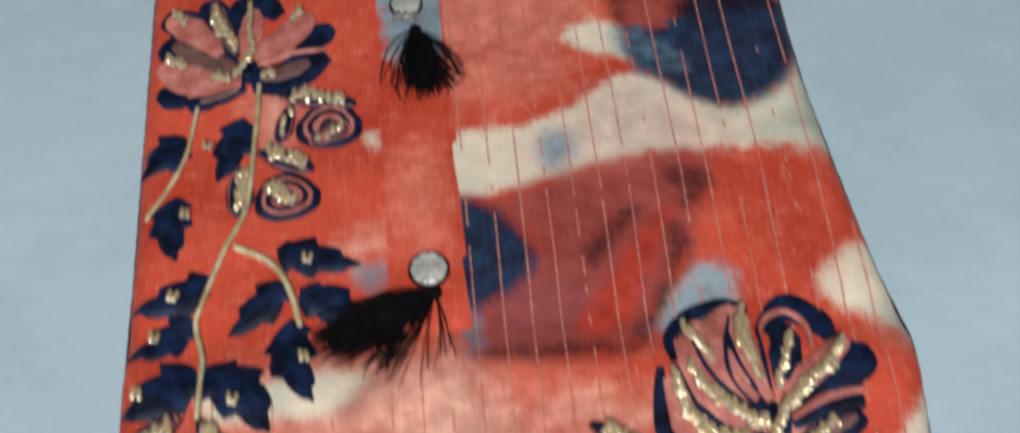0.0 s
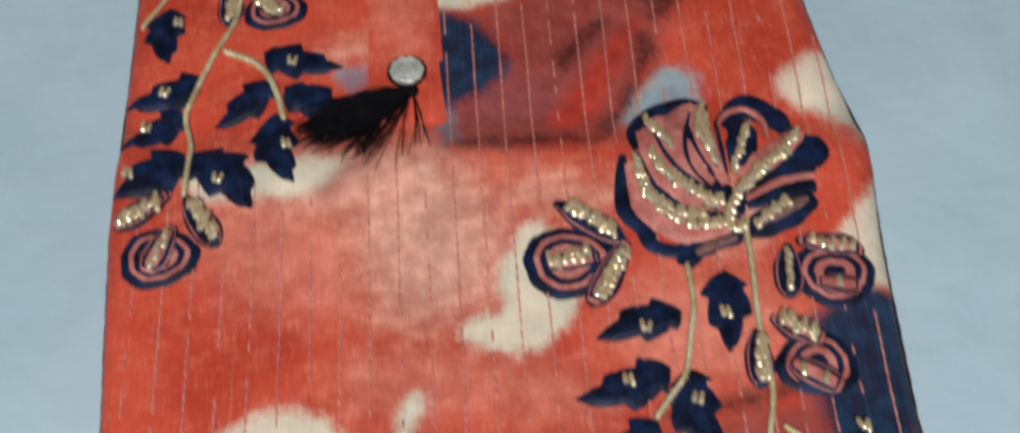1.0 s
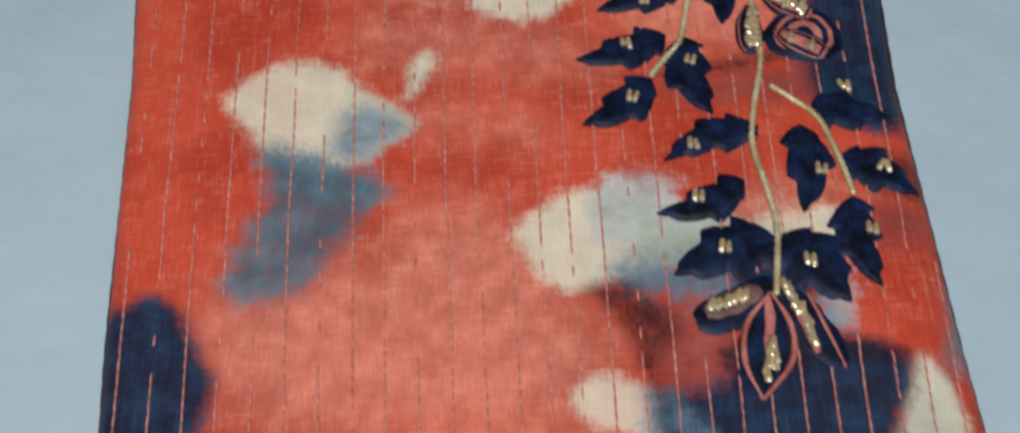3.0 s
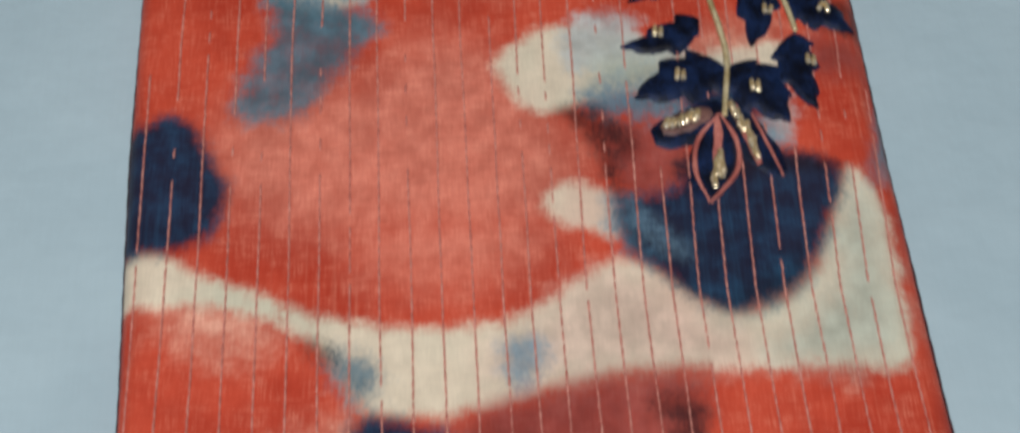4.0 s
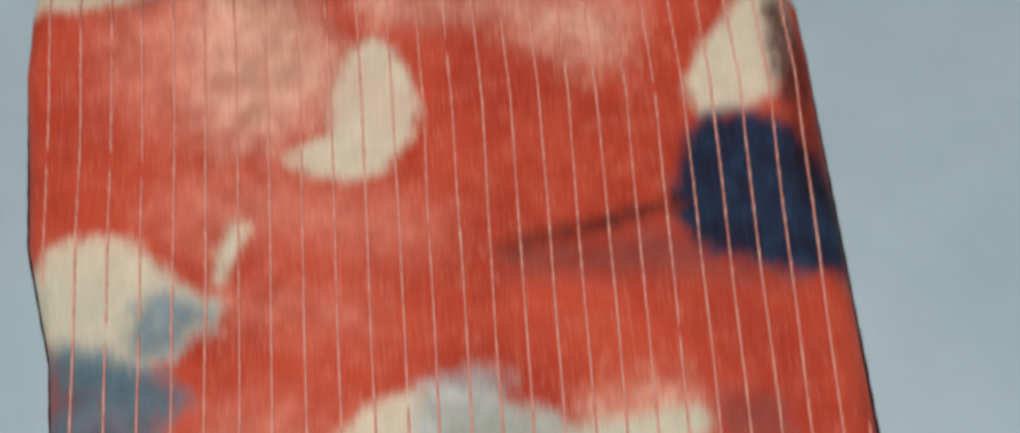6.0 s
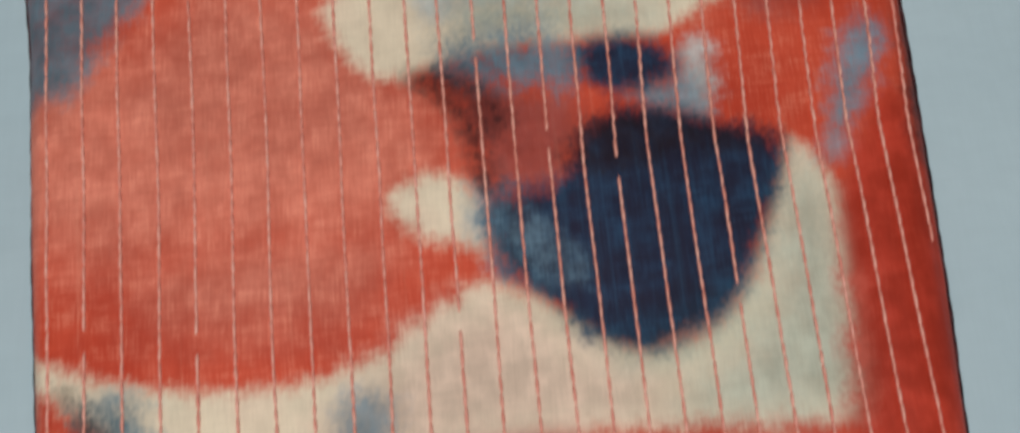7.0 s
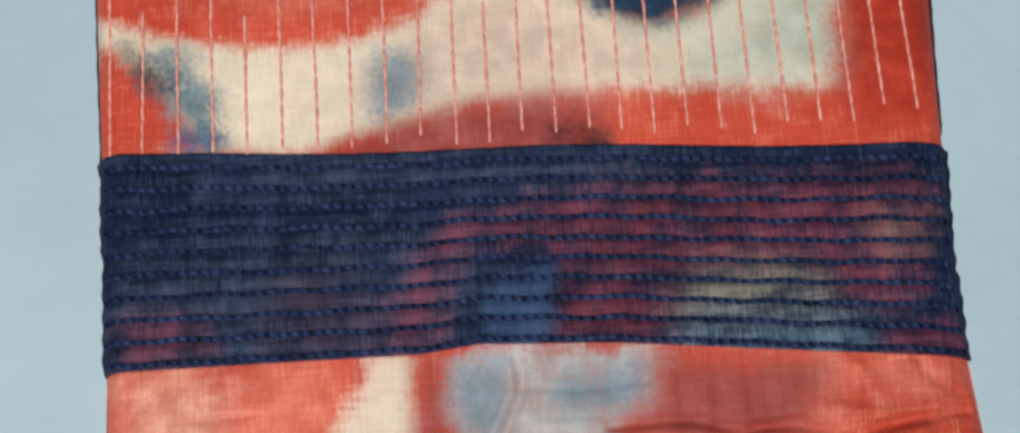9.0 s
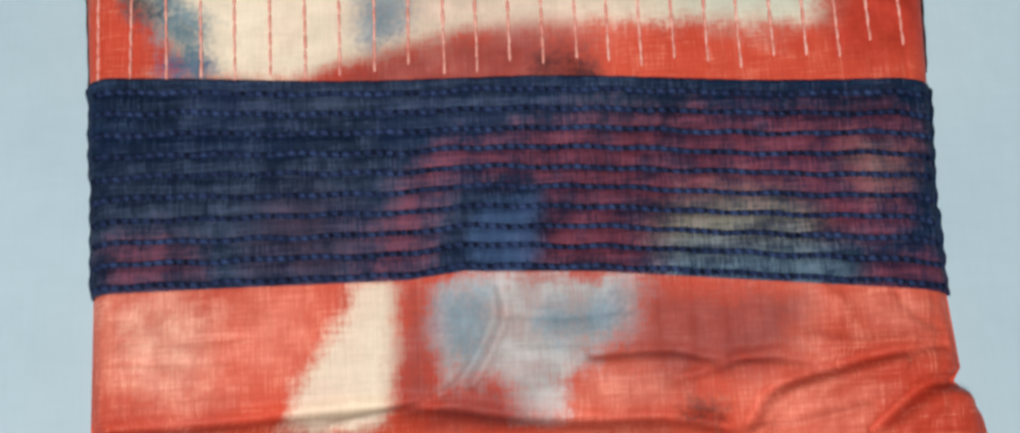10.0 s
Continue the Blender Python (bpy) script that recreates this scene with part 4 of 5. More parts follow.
def button(x, y, r):
    profile = [(0.0, 0.0030), (0.30, 0.0031), (0.52, 0.0029), (0.60, 0.0024), (0.72, 0.0031), (0.90, 0.0029), (1.0, 0.0018), (0.97, 0.0004), (0.85, 0.0)]
    sides, verts = 40, []
    for f, h in profile:
        for j in range(sides):
            a = 2 * math.pi * j / sides
            wave = 1 + (0.03 * math.cos(10 * a) if 0.6 < f else 0)
            verts.append((f * r * wave * math.cos(a), f * r * wave * math.sin(a), h * (1 + (0.12 * math.cos(10 * a) if 0.6 < f < 0.95 else 0))))
    ob = part("button", mesh_of("button", verts, grid_faces(len(profile), sides, closed=True), BUTTON), strip, "round pearly grey button")
    ob.location = (x, y, surf(x, y) + 0.0016)
    rim = [(x + 1.07 * r * math.cos(a), y + 1.07 * r * math.sin(a), surf(x, y) + 0.0019) for a in np.linspace(0, 2 * math.pi, 60)]
    part("button_loop", twisted_cord("button_loop", rim, 0.0008, 0.003, TASSEL), strip, "black thread loop")


def tassel(x, y, ends, count, pile, seed):
    """Threads that fan from a knot at (x, y) to places between the given ends (x, y, weight)."""
    rng = random.Random(seed)
    verts, faces = [], []
    for _ in range(count):
        i = rng.choices(range(len(ends) - 1), [e[2] for e in ends[:-1]])[0]
        f = rng.random()
        ex = ends[i][0] * (1 - f) + ends[i + 1][0] * f + rng.gauss(0, 0.0022)
        ey = ends[i][1] * (1 - f) + ends[i + 1][1] * f + rng.gauss(0, 0.0022)
        stop = rng.uniform(0.72, 1.05)
        bx, by = rng.gauss(0, 0.0035), rng.gauss(0, 0.0030)
        top = pile * rng.random()
        rad = rng.uniform(0.00020, 0.00034)
        start, segs = len(verts), 10
        for s in range(segs + 1):
            u = s / segs * stop
            px = x + (ex - x) * u + bx * 4 * u * (1 - u) + rng.gauss(0, 0.00012)
            py = y + (ey - y) * u + by * 4 * u * (1 - u) + 0.004 * u * (1 - u)
            pz = surf(px, py) + 0.0018 + top * math.sin(math.pi * min(1, 0.15 + u * 0.8))
            r = rad * (1 if s < segs else 0.4)
            for a in range(4):
                verts.append((px + r * math.cos(a * math.pi / 2), py + r * math.sin(a * math.pi / 2) * 0.6, pz + r * math.sin(a * math.pi / 2)))
        faces += grid_faces(segs + 1, 4, start, closed=True)
    # knot
    start = len(verts)
    for i in range(7):
        p = math.pi * i / 6
        for j in range(10):
            a = 2 * math.pi * j / 10
            verts.append((x + 0.0036 * math.sin(p) * math.cos(a), y + 0.0042 * math.cos(p), surf(x, y) + 0.0030 + 0.0026 * math.sin(p) * math.sin(a)))
    faces += grid_faces(7, 10, start, closed=True)
    part("tassel", mesh_of("tassel", verts, faces, TASSEL), strip, "black silk tassel with splayed threads")


button(-0.034, 0.0015, 0.0088)
button(-0.036, 0.170, 0.0080)
tassel(-0.032, 0.150, [(-0.053, 0.112, 0.5), (-0.038, 0.104, 3), (-0.018, 0.106, 1), (-0.006, 0.116, 0)], 260, 0.0045, 5)
tassel(-0.032, -0.012, [(-0.088, -0.024, 2.2), (-0.086, -0.034, 2.4), (-0.076, -0.042, 0.9), (-0.055, -0.058, 0.10), (-0.036, -0.062, 0.05), (-0.026, -0.050, 0)], 300, 0.0050, 8)


# ---- embroidery ----
def bugle(length, radius):
    verts, prof = [], [(-0.5, 0.55), (-0.44, 0.9), (-0.2, 1.0), (0.2, 1.0), (0.44, 0.9), (0.5, 0.55)]
    for f, r in prof:
        for j in range(8):
            a = 2 * math.pi * j / 8
            verts.append((radius * r * math.cos(a), f * length, radius * r * math.sin(a)))
    faces = grid_faces(6, 8, closed=True) + [tuple(range(8)), tuple(range(40, 48))[::-1]]
    return mesh_of("bead", verts, faces, GOLD_BEAD)


BEADS = [bugle(0.0062, 0.00160), bugle(0.0054, 0.00165), bugle(0.0068, 0.00150)]
SEED = bugle(0.0058, 0.00130)
bead_rng = random.Random(21)


def bead(x, y, parent, big=False, lift=0.0016):
    ob = part("bead", SEED if big else bead_rng.choice(BEADS), parent)
    a = bead_rng.gauss(-4, 14)
    ob.matrix_basis = pose(x, y, surf(x, y) + lift, bead_rng.gauss(0, 7), bead_rng.uniform(0, 40), a)
    return ob


for i in range(6):
    b = bead(-0.042 + 0.0022 * i, 0.1615 + 0.0008 * math.sin(i * 2), strip, lift=0.0032)
    b.data = b.data.copy()
    b.data.materials[0] = SILVER_BEAD


def leaf(x0, y0, x1, y1, width, bx=None, by=None):
    """A satin-stitch leaf with a toothed outline, raised along its midrib, with a pair of beads."""
    rng = random.Random(int(1e5 * (x0 + y1) + 7777))
    base, tip = np.array((x0, y0)), np.array((x1, y1))
    d = tip - base
    n = np.array((-d[1], d[0])) / np.linalg.norm(d)
    bend, teeth, phase = rng.uniform(-0.10, 0.10), rng.choice((2.6, 3.1)), rng.uniform(0, 0.3)
    rows, cols, verts = 33, 9, []
    for i in range(rows):
        s = i / (rows - 1)
        c = base + d * s + n * bend * np.linalg.norm(d) * math.sin(math.pi * s)
        w = 0.92 * width * (math.sin(math.pi * s ** 0.62) ** 0.85 if 0 < s < 1 else 0.02)
        for j in range(cols):
            u = 2 * j / (cols - 1) - 1
            f = (s * teeth + phase + (0.35 if u > 0 else 0)) % 1.0      # lobes that swell towards the tip and break off
            lobe = 0.74 + 0.42 * f / 0.82 if f < 0.82 else 1.16 - 0.42 * (f - 0.82) / 0.18
            jag = 1 + (lobe - 1) * abs(u) * (1 if 0.10 < s < 0.93 else 0.3)
            p = c + n * (u * w * jag) + d * 0.045 * abs(u) * (lobe - 0.74)
            h = 0.0018 * (1 - abs(u) ** 1.6) - 0.0009 * math.exp(-(u / 0.16) ** 2) + (0.0002 if abs(u) < 1 else -0.0004)
            verts.append((p[0], p[1], surf(p[0], p[1]) + h + 0.0002))
    faces = grid_faces(rows, cols)
    ob = part("leaf", mesh_of("leaf", verts, faces, NAVY_THREAD), tunic, "navy satin-stitch leaf with a toothed edge")
    if bx is not None:
        bead(bx - 0.0014, by, ob, True, lift=0.0030)
        bead(bx + 0.0014, by - 0.0008, ob, True, lift=0.0030)


def stem(pts, radius):
    line = [(p[0], p[1], surf(p[0], p[1]) + 0.0011) for p in curve_through(pts, 26)]
    part("stem", twisted_cord("stem", line, radius * 1.25, 0.0032, GOLD_CORD, 8, 2), tunic, "gold metallic couched cord")


def flower(x, y, r):
    verts, rings, sides = [(x, y, surf(x, y) + 0.0016)], 4, 24
    for i in range(1, rings + 1):
        for j in range(sides):
            a = 2 * math.pi * j / sides
            f = i / rings * r * (1 + 0.10 * math.sin(5 * a))
            px, py = x + f * math.cos(a), y + f * math.sin(a)
            verts.append((px, py, surf(px, py) + 0.0016 * (1 - (i / rings) ** 2) - (0.0003 if i == rings else 0)))
    faces = [(0, 1 + j, 1 + (j + 1) % sides) for j in range(sides)] + [tuple(f) for f in grid_faces(rings, sides, 1, closed=True)]
    ob = part("flower", mesh_of("flower", verts, faces, NAVY_THREAD), tunic, "embroidered rose of navy and pink petals with gold beads")
    return ob


def bud(x, y, r):
    """A round bud in rings of navy and pink satin stitch."""
    r = r * 1.12
    zones = [(0.0, 0), (0.26, 0), (0.30, 1), (0.46, 1), (0.50, 0), (0.62, 0), (0.66, 1), (0.74, 1), (0.78, 0), (0.92, 0), (1.0, 0)]
    verts, faces, mats, sides = [], [], [], 30
    for f, _ in zones:
        for j in range(sides):
            a = 2 * math.pi * j / sides
            q = max(f, 0.01) * r * (1 + 0.05 * math.sin(3 * a + x * 900) + 0.02 * math.sin(9 * a))
            px, py = x + 1.10 * q * math.cos(a), y + 0.95 * q * math.sin(a)
            verts.append((px, py, surf(px, py) + 0.0003 + 0.0013 * (1 - f ** 3) + (0.0003 if 0.6 < f < 0.8 else 0) - (0.0006 if f == 1 else 0)))
    for i in range(len(zones) - 1):
        for j in range(sides):
            faces.append((i * sides + j, i * sides + (j + 1) % sides, (i + 1) * sides + (j + 1) % sides, (i + 1) * sides + j))
            mats.append(zones[i + 1][1])
    me = mesh_of("bud", verts, faces, NAVY_THREAD, PINK_THREAD)
    me.polygons.foreach_set("material_index", mats)
    return part("bud", me, tunic, "round embroidered bud in navy and pink rings with gold beads")


STROKES = {"outer": (NAVY_THREAD, 0.0004), "pink": (PINK_THREAD, 0.0011), "mauve": (MAUVE_THREAD, 0.0012), "inner": (NAVY_THREAD, 0.0017)}


def stroke(parent, spine, width, kind):
    """A satin-stitch petal along a curved spine, domed and rounded at both ends."""
    mat, lift = STROKES[kind]
    petal_count[0] += 1
    lift += 0.00009 * (petal_count[0] % 6)
    line = curve_through(spine, 7)
    rows, cols, verts = len(line), 9, []
    for i, c in enumerate(line):
        ahead = line[min(i + 1, rows - 1)] - line[max(i - 1, 0)]
        n = np.array((-ahead[1], ahead[0])) / (np.linalg.norm(ahead) + 1e-12)
        s = i / (rows - 1)
        w = 0.54 * width * math.sin(math.pi * (0.05 + 0.90 * s)) ** 0.42 * (1 + 0.06 * math.sin(17 * s + petal_count[0]))
        for j in range(cols):
            u = 2 * j / (cols - 1) - 1
            p = c + n * (u * w)
            verts.append((p[0], p[1], surf(p[0], p[1]) + lift + 0.0008 * (1 - u * u) - (0.0005 if abs(u) == 1 else 0)))
    part("petal", mesh_of("petal", verts, grid_faces(rows, cols), mat), parent)


def bead_band(parent, spine):
    """Bugle beads sewn side by side along a curve."""
    line = curve_through(spine, 24)
    along, last = 0.0, -1.0
    for a, b in zip(line[:-1], line[1:]):
        along += float(np.linalg.norm(b - a))
        if along - last > 0.0025:
            last = along
            bead(b[0] + bead_rng.gauss(0, 0.0003), b[1] + bead_rng.gauss(0, 0.0006), parent, lift=0.0036)


ZONES = {"navy": ((0.86, 0), (0.70, 1), (0.0, 0)),
         "ring": ((0.76, 0), (0.60, 1), (0.34, 0), (0.0, 1))}
petal_count = [0]


def petal(parent, x0, y0, x1, y1, width, kind, beads, bend):
    base, tip = np.array((x0, y0)), np.array((x1, y1))
    d = tip - base
    n = np.array((-d[1], d[0])) / np.linalg.norm(d)
    petal_count[0] += 1
    lift = 0.0005 + 0.00013 * (petal_count[0] % 7)
    rows, cols, verts, radial = 21, 23, [], []

    def middle(s):
        return base + d * s + n * bend * np.linalg.norm(d) * math.sin(math.pi * s)

    for i in range(rows):
        s = i / (rows - 1)
        w = 0.74 * width * (math.sin(math.pi * min(1, s ** 1.35 * 0.98 + 0.02)) ** 0.55 if s < 1 else 0.03)
        c = middle(s)
        for j in range(cols):
            u = 2 * j / (cols - 1) - 1
            p = c + n * (u * w * (1 + 0.05 * math.sin(9 * s + u)))
            rr = max(abs(u), abs(2 * s - 1) ** 3)
            radial.append(rr)
            verts.append((p[0], p[1], surf(p[0], p[1]) + lift + 0.0014 * (1 - rr ** 2.2) - (0.0006 if rr > 0.985 else 0)))
    faces = grid_faces(rows, cols)
    me = mesh_of("petal", verts, faces, NAVY_THREAD, PINK_THREAD)
    picks = []
    for f in faces:
        rr = sum(radial[v] for v in f) / 4
        picks.append(next(m for lim, m in ZONES[kind] if rr >= lim))
    me.polygons.foreach_set("material_index", picks)
    part("petal", me, parent)
    for i in range(beads):
        s = 0.16 + 0.70 * (i + 0.5) / beads
        p = middle(s) + n * bead_rng.gauss(0, 0.0007)
        bead(p[0], p[1], parent, lift=lift + 0.0021)
        if beads > 5:
            bead(p[0] + n[0] * 0.0024 + bead_rng.gauss(0, 0.0006), p[1] + n[1] * 0.0024, parent, lift=lift + 0.0021)


leaf(-0.124, 0.102, -0.137, 0.064, 0.012, -0.142, 0.086)
leaf(-0.154, 0.093, -0.177, 0.073, 0.013)
leaf(-0.157, 0.057, -0.156, 0.020, 0.012, -0.152, 0.046)
leaf(-0.138, 0.008, -0.176, -0.005, 0.012, -0.156, 0.000)
leaf(-0.147, -0.012, -0.177, -0.030, 0.011, -0.164, -0.020)
leaf(-0.107, 0.021, -0.067, 0.009, 0.012, -0.092, 0.014)
leaf(-0.104, 0.003, -0.130, -0.022, 0.011)
leaf(-0.101, -0.017, -0.090, -0.062, 0.013, -0.094, -0.038)
leaf(-0.096, -0.002, -0.060, -0.025, 0.012)
leaf(-0.144, -0.039, -0.177, -0.060, 0.016, -0.169, -0.050)
leaf(-0.141, -0.039, -0.110, -0.074, 0.016, -0.126, -0.057)
leaf(0.083, -0.147, 0.044, -0.157, 0.011, 0.066, -0.153)
leaf(0.074, -0.174, 0.032, -0.185, 0.012, 0.055, -0.178)
leaf(0.065, -0.198, 0.032, -0.221, 0.012, 0.055, -0.208)
leaf(0.105, -0.128, 0.101, -0.168, 0.012, 0.102, -0.149)
leaf(0.081, -0.175, 0.090, -0.218, 0.013, 0.083, -0.189)
leaf(0.109, -0.226, 0.066, -0.241, 0.011, 0.079, -0.234)
leaf(0.099, -0.253, 0.060, -0.267, 0.011, 0.078, -0.260)
leaf(0.127, -0.226, 0.122, -0.270, 0.012, 0.132, -0.250)
leaf(0.134, -0.215, 0.168, -0.223, 0.012, 0.150, -0.207)
leaf(0.142, -0.243, 0.173, -0.262, 0.013, 0.159, -0.250)
leaf(0.143, -0.264, 0.148, -0.306, 0.012, 0.148, -0.280)
leaf(0.108, -0.282, 0.064, -0.296, 0.016, 0.086, -0.285)
leaf(0.111, -0.280, 0.134, -0.312, 0.017, 0.120, -0.293)
stem([(-0.116, 0.124), (-0.118, 0.089), (-0.122, 0.047), (-0.132, 0.024), (-0.142, -0.004), (-0.145, -0.016), (-0.141, -0.036), (-0.142, -0.065)], 0.0011)
stem([(-0.148, 0.112), (-0.153, 0.082), (-0.162, 0.061), (-0.172, 0.045)], 0.0009)
stem([(-0.128, 0.025), (-0.110, 0.014), (-0.101, -0.001), (-0.096, -0.021)], 0.0013)
stem([(0.119, -0.104), (0.118, -0.128), (0.116, -0.153), (0.116, -0.175), (0.115, -0.191), (0.109, -0.213), (0.105, -0.235), (0.108, -0.259), (0.109, -0.277), (0.104, -0.308)], 0.0011)
stem([(0.089, -0.122), (0.089, -0.142), (0.085, -0.159), (0.080, -0.177), (0.072, -0.187), (0.064, -0.197)], 0.0011)
stem([(0.117, -0.204), (0.135, -0.222), (0.141, -0.244), (0.144, -0.263)], 0.001)
f1 = flower(-0.123, 0.133, 0.010)
stroke(f1, [(-0.1690, 0.1245), (-0.1604, 0.1192), (-0.1537, 0.1195)], 0.0143, "outer")
stroke(f1, [(-0.1534, 0.1111), (-0.1420, 0.1182), (-0.1237, 0.1236)], 0.0143, "outer")
stroke(f1, [(-0.1255, 0.1292), (-0.1478, 0.1405), (-0.1674, 0.1582)], 0.0263, "outer")
stroke(f1, [(-0.1359, 0.1413), (-0.1521, 0.1656), (-0.1683, 0.1766)], 0.0214, "outer")
stroke(f1, [(-0.1274, 0.1425), (-0.1383, 0.1663), (-0.1441, 0.1855)], 0.0190, "outer")
stroke(f1, [(-0.1241, 0.1488), (-0.1279, 0.1697), (-0.1176, 0.1825), (-0.1052, 0.1694)], 0.0168, "outer")
stroke(f1, [(-0.1103, 0.1428), (-0.0897, 0.1516), (-0.0774, 0.1604)], 0.0168, "outer")
stroke(f1, [(-0.1203, 0.1232), (-0.1018, 0.1276), (-0.0804, 0.1405)], 0.0200, "outer")
stroke(f1, [(-0.1254, 0.1270), (-0.1491, 0.1286), (-0.1682, 0.1417)], 0.0204, "pink")
stroke(f1, [(-0.1272, 0.1327), (-0.1445, 0.1423), (-0.1621, 0.1554)], 0.0133, "mauve")
stroke(f1, [(-0.1377, 0.1437), (-0.1521, 0.1633), (-0.1656, 0.1752)], 0.0168, "pink")
stroke(f1, [(-0.1274, 0.1448), (-0.1365, 0.1638), (-0.1414, 0.1829)], 0.0119, "mauve")
stroke(f1, [(-0.1231, 0.1421), (-0.1217, 0.1598), (-0.1193, 0.1757)], 0.0124, "pink")
stroke(f1, [(-0.1188, 0.1394), (-0.1035, 0.1510), (-0.0886, 0.1698)], 0.0176, "pink")
stroke(f1, [(-0.1171, 0.1359), (-0.1000, 0.1427), (-0.0812, 0.1439)], 0.0026, "pink")
stroke(f1, [(-0.1145, 0.1269), (-0.1001, 0.1307), (-0.0898, 0.1361)], 0.0095, "mauve")
stroke(f1, [(-0.1469, 0.1145), (-0.1370, 0.1177), (-0.1270, 0.1208)], 0.0041, "mauve")
bead_band(f1, [(-0.1403, 0.1781), (-0.1338, 0.1601), (-0.1278, 0.1470)])
bead_band(f1, [(-0.1419, 0.1713), (-0.1363, 0.1570)])
bead_band(f1, [(-0.1210, 0.1770), (-0.1211, 0.1598), (-0.1198, 0.1461), (-0.1255, 0.1336), (-0.1297, 0.1297)])
bead_band(f1, [(-0.0982, 0.1651), (-0.0938, 0.1727)])
bead_band(f1, [(-0.1622, 0.1771), (-0.1566, 0.1695)])
bead_band(f1, [(-0.1650, 0.1446), (-0.1536, 0.1378)])
bead_band(f1, [(-0.1136, 0.1268), (-0.1060, 0.1302)])
bead_band(f1, [(-0.1322, 0.1278), (-0.1424, 0.1300)])
f2 = flower(0.113, -0.092, 0.010)
stroke(f2, [(0.0671, -0.0619), (0.0650, -0.0785), (0.0644, -0.0925), (0.0721, -0.1023), (0.0756, -0.1116), (0.0883, -0.1155), (0.1026, -0.1098)], 0.0082, "outer")
stroke(f2, [(0.0749, -0.0603), (0.0753, -0.0454), (0.0865, -0.0351), (0.1014, -0.0314), (0.1131, -0.0352)], 0.0082, "outer")
stroke(f2, [(0.1168, -0.0495), (0.1292, -0.0368), (0.1423, -0.0432), (0.1481, -0.0551)], 0.0144, "outer")
stroke(f2, [(0.1222, -0.0864), (0.1437, -0.0767), (0.1564, -0.0683), (0.1594, -0.0587)], 0.0168, "outer")
stroke(f2, [(0.1207, -0.0944), (0.1397, -0.0870), (0.1553, -0.0873)], 0.0120, "outer")
stroke(f2, [(0.1181, -0.1090), (0.1368, -0.1017), (0.1531, -0.0929)], 0.0149, "outer")
stroke(f2, [(0.0880, -0.1238), (0.0933, -0.1144), (0.1045, -0.1099), (0.1169, -0.1100)], 0.0139, "outer")
stroke(f2, [(0.1094, -0.1036), (0.0907, -0.0881), (0.0759, -0.0676)], 0.0216, "outer")
stroke(f2, [(0.1118, -0.0901), (0.0982, -0.0650), (0.0980, -0.0401)], 0.0144, "outer")
stroke(f2, [(0.1132, -0.1040), (0.0939, -0.1044), (0.0781, -0.0938), (0.0710, -0.0672)], 0.0159, "pink")
stroke(f2, [(0.1106, -0.0969), (0.0966, -0.0875), (0.0834, -0.0708), (0.0786, -0.0482)], 0.0134, "pink")
stroke(f2, [(0.1072, -0.0826), (0.0939, -0.0670), (0.0882, -0.0517), (0.0880, -0.0391)], 0.0120, "pink")
stroke(f2, [(0.1068, -0.0731), (0.0944, -0.0573), (0.0954, -0.0436), (0.1063, -0.0332)], 0.0124, "pink")
stroke(f2, [(0.1108, -0.0900), (0.0988, -0.0735), (0.0977, -0.0576), (0.1034, -0.0381)], 0.0026, "inner")
stroke(f2, [(0.1139, -0.0833), (0.1084, -0.0635), (0.1062, -0.0460), (0.1093, -0.0335)], 0.0096, "pink")
stroke(f2, [(0.1204, -0.0744), (0.1250, -0.0603), (0.1274, -0.0468)], 0.0139, "inner")
stroke(f2, [(0.1134, -0.0554), (0.1191, -0.0422), (0.1300, -0.0382), (0.1376, -0.0465), (0.1374, -0.0603)], 0.0035, "pink")
stroke(f2, [(0.1196, -0.0791), (0.1246, -0.0676), (0.1283, -0.0532)], 0.0111, "pink")
stroke(f2, [(0.1207, -0.0839), (0.1369, -0.0712), (0.1540, -0.0557)], 0.0124, "pink")
stroke(f2, [(0.1211, -0.0922), (0.1373, -0.0844), (0.1556, -0.0814)], 0.0047, "pink")
stroke(f2, [(0.1225, -0.1060), (0.1372, -0.0995), (0.1500, -0.0938)], 0.0072, "mauve")
stroke(f2, [(0.0937, -0.1178), (0.1039, -0.1132), (0.1138, -0.1113)], 0.0052, "mauve")
stroke(f2, [(0.1111, -0.0993), (0.0935, -0.0948), (0.0815, -0.0837), (0.0746, -0.0627)], 0.0022, "inner")
stroke(f2, [(0.1099, -0.0899), (0.0962, -0.0773), (0.0874, -0.0639), (0.0829, -0.0462)], 0.0022, "inner")
stroke(f2, [(0.1208, -0.0886), (0.1376, -0.0780), (0.1550, -0.0657)], 0.0026, "inner")
stroke(f2, [(0.1089, -0.0781), (0.1025, -0.0630), (0.1009, -0.0479)], 0.002, "inner")
stroke(f2, [(0.1147, -0.0786), (0.1143, -0.0641), (0.1142, -0.0468)], 0.0022, "inner")
bead_band(f2, [(0.0721, -0.0661), (0.0746, -0.0842), (0.0835, -0.0966), (0.0960, -0.1035), (0.1092, -0.1048)])
bead_band(f2, [(0.0736, -0.0698), (0.0782, -0.0868), (0.0876, -0.0952), (0.1005, -0.0994)])
bead_band(f2, [(0.0805, -0.0632), (0.0848, -0.0745), (0.0968, -0.0863), (0.1104, -0.0923)])
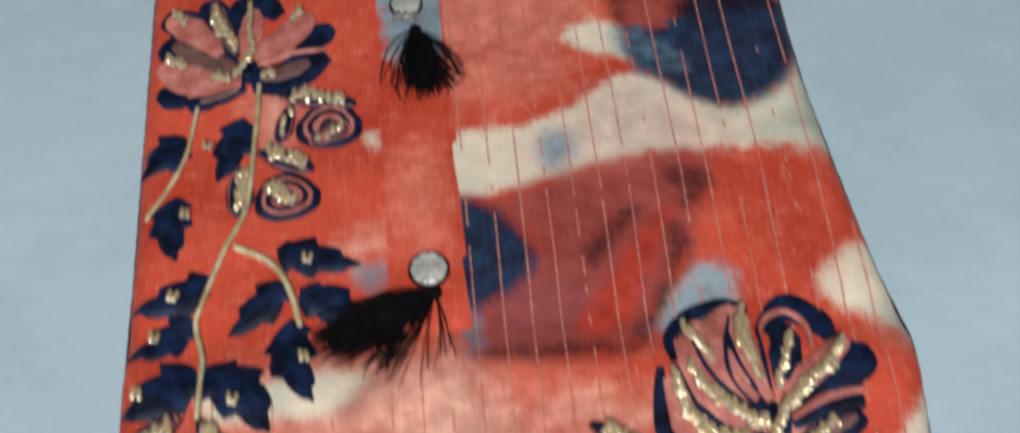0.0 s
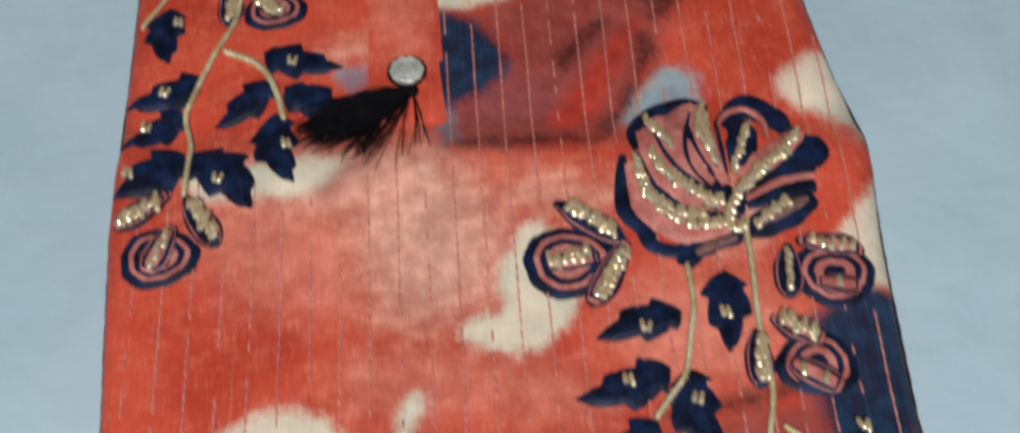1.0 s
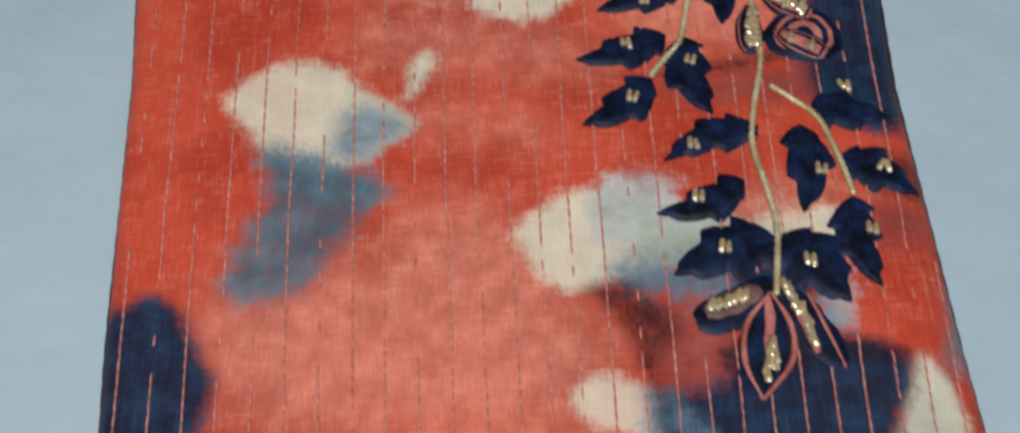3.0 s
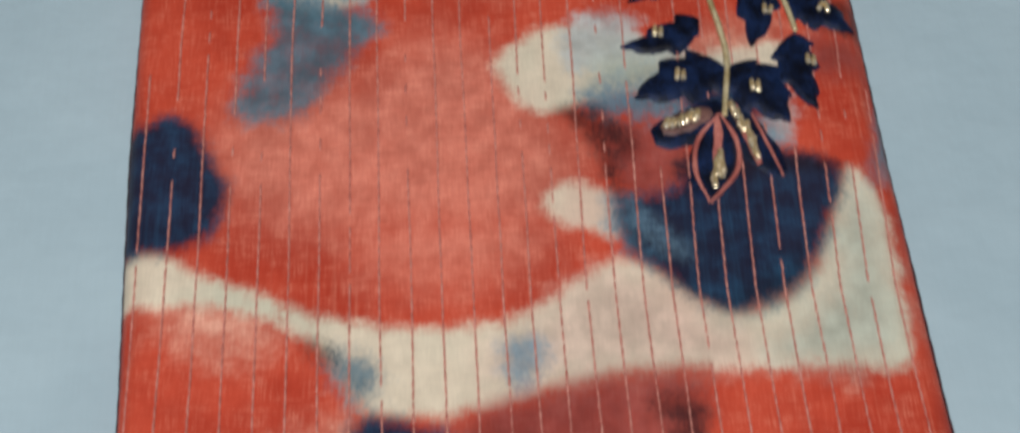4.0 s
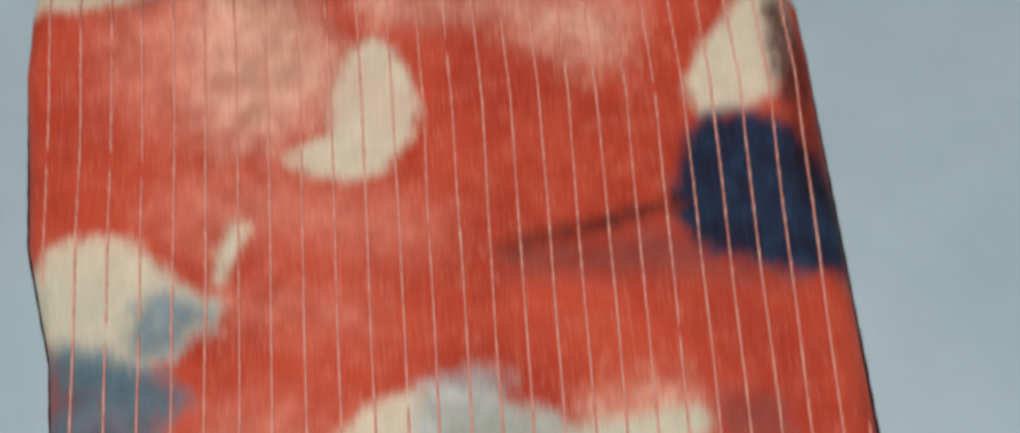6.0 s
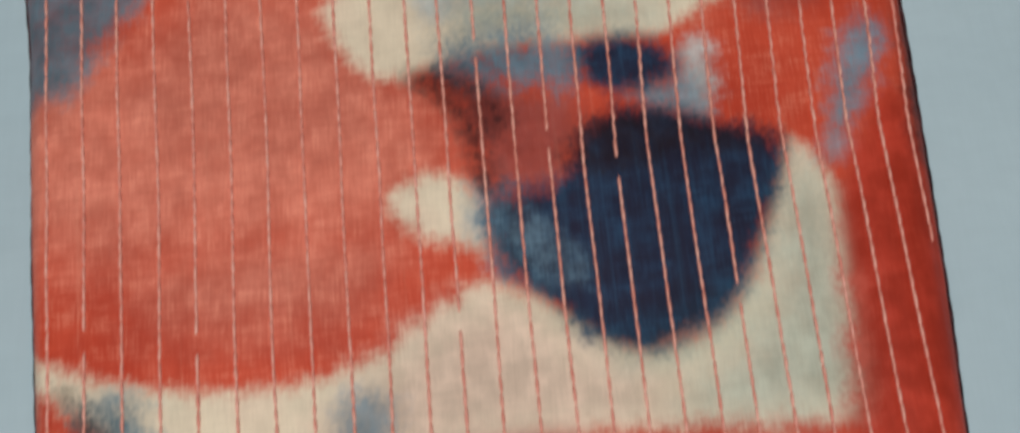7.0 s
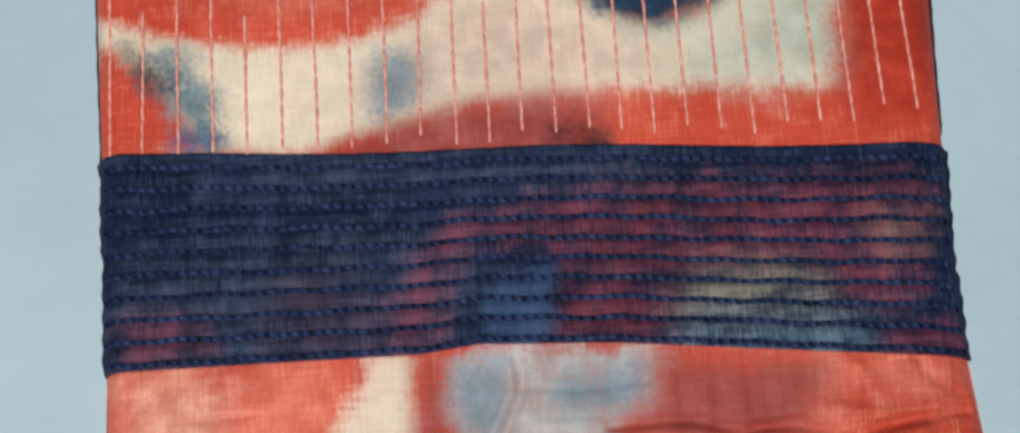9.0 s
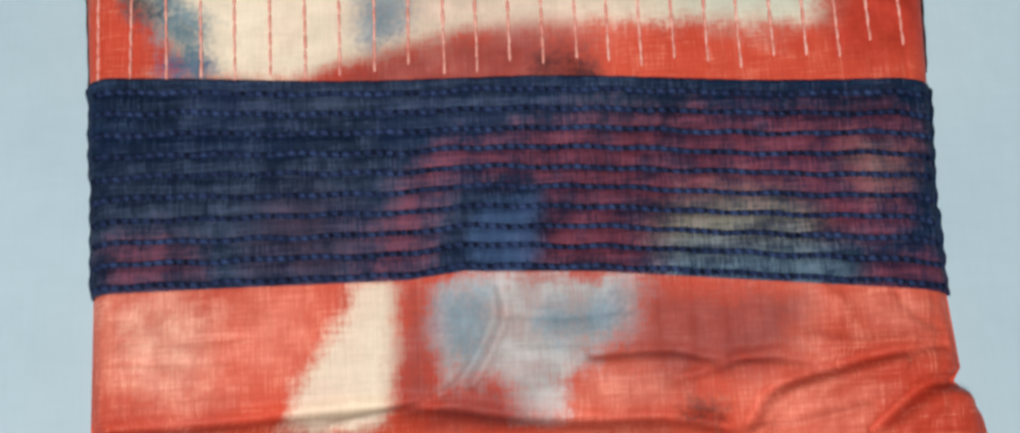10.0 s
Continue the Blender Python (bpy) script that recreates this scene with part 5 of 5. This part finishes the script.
bead_band(f2, [(0.0834, -0.0708), (0.0954, -0.0827), (0.1087, -0.0967)])
bead_band(f2, [(0.0810, -0.0422), (0.0862, -0.0515), (0.0911, -0.0618)])
bead_band(f2, [(0.1094, -0.0356), (0.1048, -0.0483), (0.1076, -0.0622), (0.1109, -0.0723)])
bead_band(f2, [(0.1101, -0.0413), (0.1080, -0.0512), (0.1100, -0.0637)])
bead_band(f2, [(0.1283, -0.0532), (0.1231, -0.0650), (0.1177, -0.0765)])
bead_band(f2, [(0.1525, -0.0580), (0.1413, -0.0692), (0.1273, -0.0798), (0.1179, -0.0884), (0.1108, -0.1015)])
bead_band(f2, [(0.1452, -0.0696), (0.1319, -0.0767), (0.1222, -0.0864)])
bead_band(f2, [(0.1234, -0.1061), (0.1322, -0.1001), (0.1403, -0.0956)])
bead_band(f2, [(0.1205, -0.0851), (0.1148, -0.0950), (0.1109, -0.1060), (0.1206, -0.1058)])
b1 = bud(-0.080, 0.093, 0.0145)
petal(b1, -0.106, 0.115, -0.065, 0.106, 0.008, "navy", 8, 0)
petal(b1, -0.099, 0.110, -0.106, 0.084, 0.007, "navy", 3, 0)
petal(b1, -0.091, 0.081, -0.069, 0.093, 0.01, "ring", 4, 0)
b2 = bud(-0.102, 0.051, 0.014)
petal(b2, -0.117, 0.080, -0.088, 0.066, 0.009, "navy", 8, 0)
petal(b2, -0.125, 0.073, -0.126, 0.042, 0.01, "navy", 8, 0)
petal(b2, -0.114, 0.060, -0.096, 0.044, 0.01, "ring", 6, 0)
b3 = bud(-0.152, -0.097, 0.0155)
petal(b3, -0.149, -0.062, -0.175, -0.079, 0.01, "ring", 7, 0)
petal(b3, -0.142, -0.064, -0.125, -0.094, 0.01, "navy", 7, 0)
petal(b3, -0.146, -0.080, -0.157, -0.106, 0.012, "ring", 5, 0)
b4 = bud(0.036, -0.117, 0.018)
petal(b4, 0.032, -0.085, 0.063, -0.109, 0.01, "navy", 9, 0)
petal(b4, 0.064, -0.108, 0.043, -0.141, 0.01, "ring", 8, 0)
petal(b4, 0.022, -0.119, 0.051, -0.115, 0.012, "ring", 6, 0)
b5 = bud(0.154, -0.134, 0.016)
petal(b5, 0.140, -0.115, 0.171, -0.123, 0.01, "ring", 5, 0)
petal(b5, 0.136, -0.116, 0.132, -0.145, 0.01, "navy", 5, 0)
petal(b5, 0.144, -0.137, 0.165, -0.142, 0.01, "ring", 1, 0)
b6 = bud(0.137, -0.177, 0.015)
petal(b6, 0.121, -0.153, 0.143, -0.167, 0.01, "ring", 6, 0)
petal(b6, 0.114, -0.158, 0.111, -0.187, 0.009, "navy", 6, 0)
petal(b6, 0.123, -0.174, 0.146, -0.190, 0.011, "ring", 2, 0)
f3 = flower(0.102, -0.311, 0.006)
stroke(f3, [(0.1039, -0.3021), (0.0850, -0.3136), (0.0698, -0.3175)], 0.0165, "outer")
stroke(f3, [(0.1014, -0.3114), (0.0947, -0.3326), (0.0911, -0.3503)], 0.0179, "outer")
stroke(f3, [(0.1075, -0.3055), (0.1161, -0.3216), (0.1255, -0.3388)], 0.0150, "outer")
stroke(f3, [(0.1013, -0.3067), (0.0902, -0.3201), (0.0876, -0.3367), (0.0922, -0.3518)], 0.0024, "pink")
stroke(f3, [(0.1020, -0.3068), (0.1081, -0.3211), (0.1061, -0.3363), (0.0922, -0.3518)], 0.0024, "pink")
stroke(f3, [(0.1167, -0.3076), (0.1214, -0.3219), (0.1266, -0.3404)], 0.0018, "pink")
stroke(f3, [(0.0981, -0.3050), (0.0853, -0.3105), (0.0741, -0.3146)], 0.0105, "mauve")
stroke(f3, [(0.1004, -0.3083), (0.0997, -0.3191), (0.0966, -0.3327)], 0.0045, "pink")
stroke(f3, [(0.1087, -0.3071), (0.1136, -0.3199), (0.1170, -0.3339)], 0.0045, "pink")
bead_band(f3, [(0.0765, -0.3116), (0.0811, -0.3119), (0.0868, -0.3091), (0.0938, -0.3071)])
bead_band(f3, [(0.1077, -0.3039), (0.1116, -0.3151), (0.1150, -0.3246), (0.1160, -0.3315)])
bead_band(f3, [(0.0990, -0.3298), (0.0961, -0.3372), (0.0947, -0.3431)])
bead_band(f3, [(0.0999, -0.3329), (0.0985, -0.3388)])
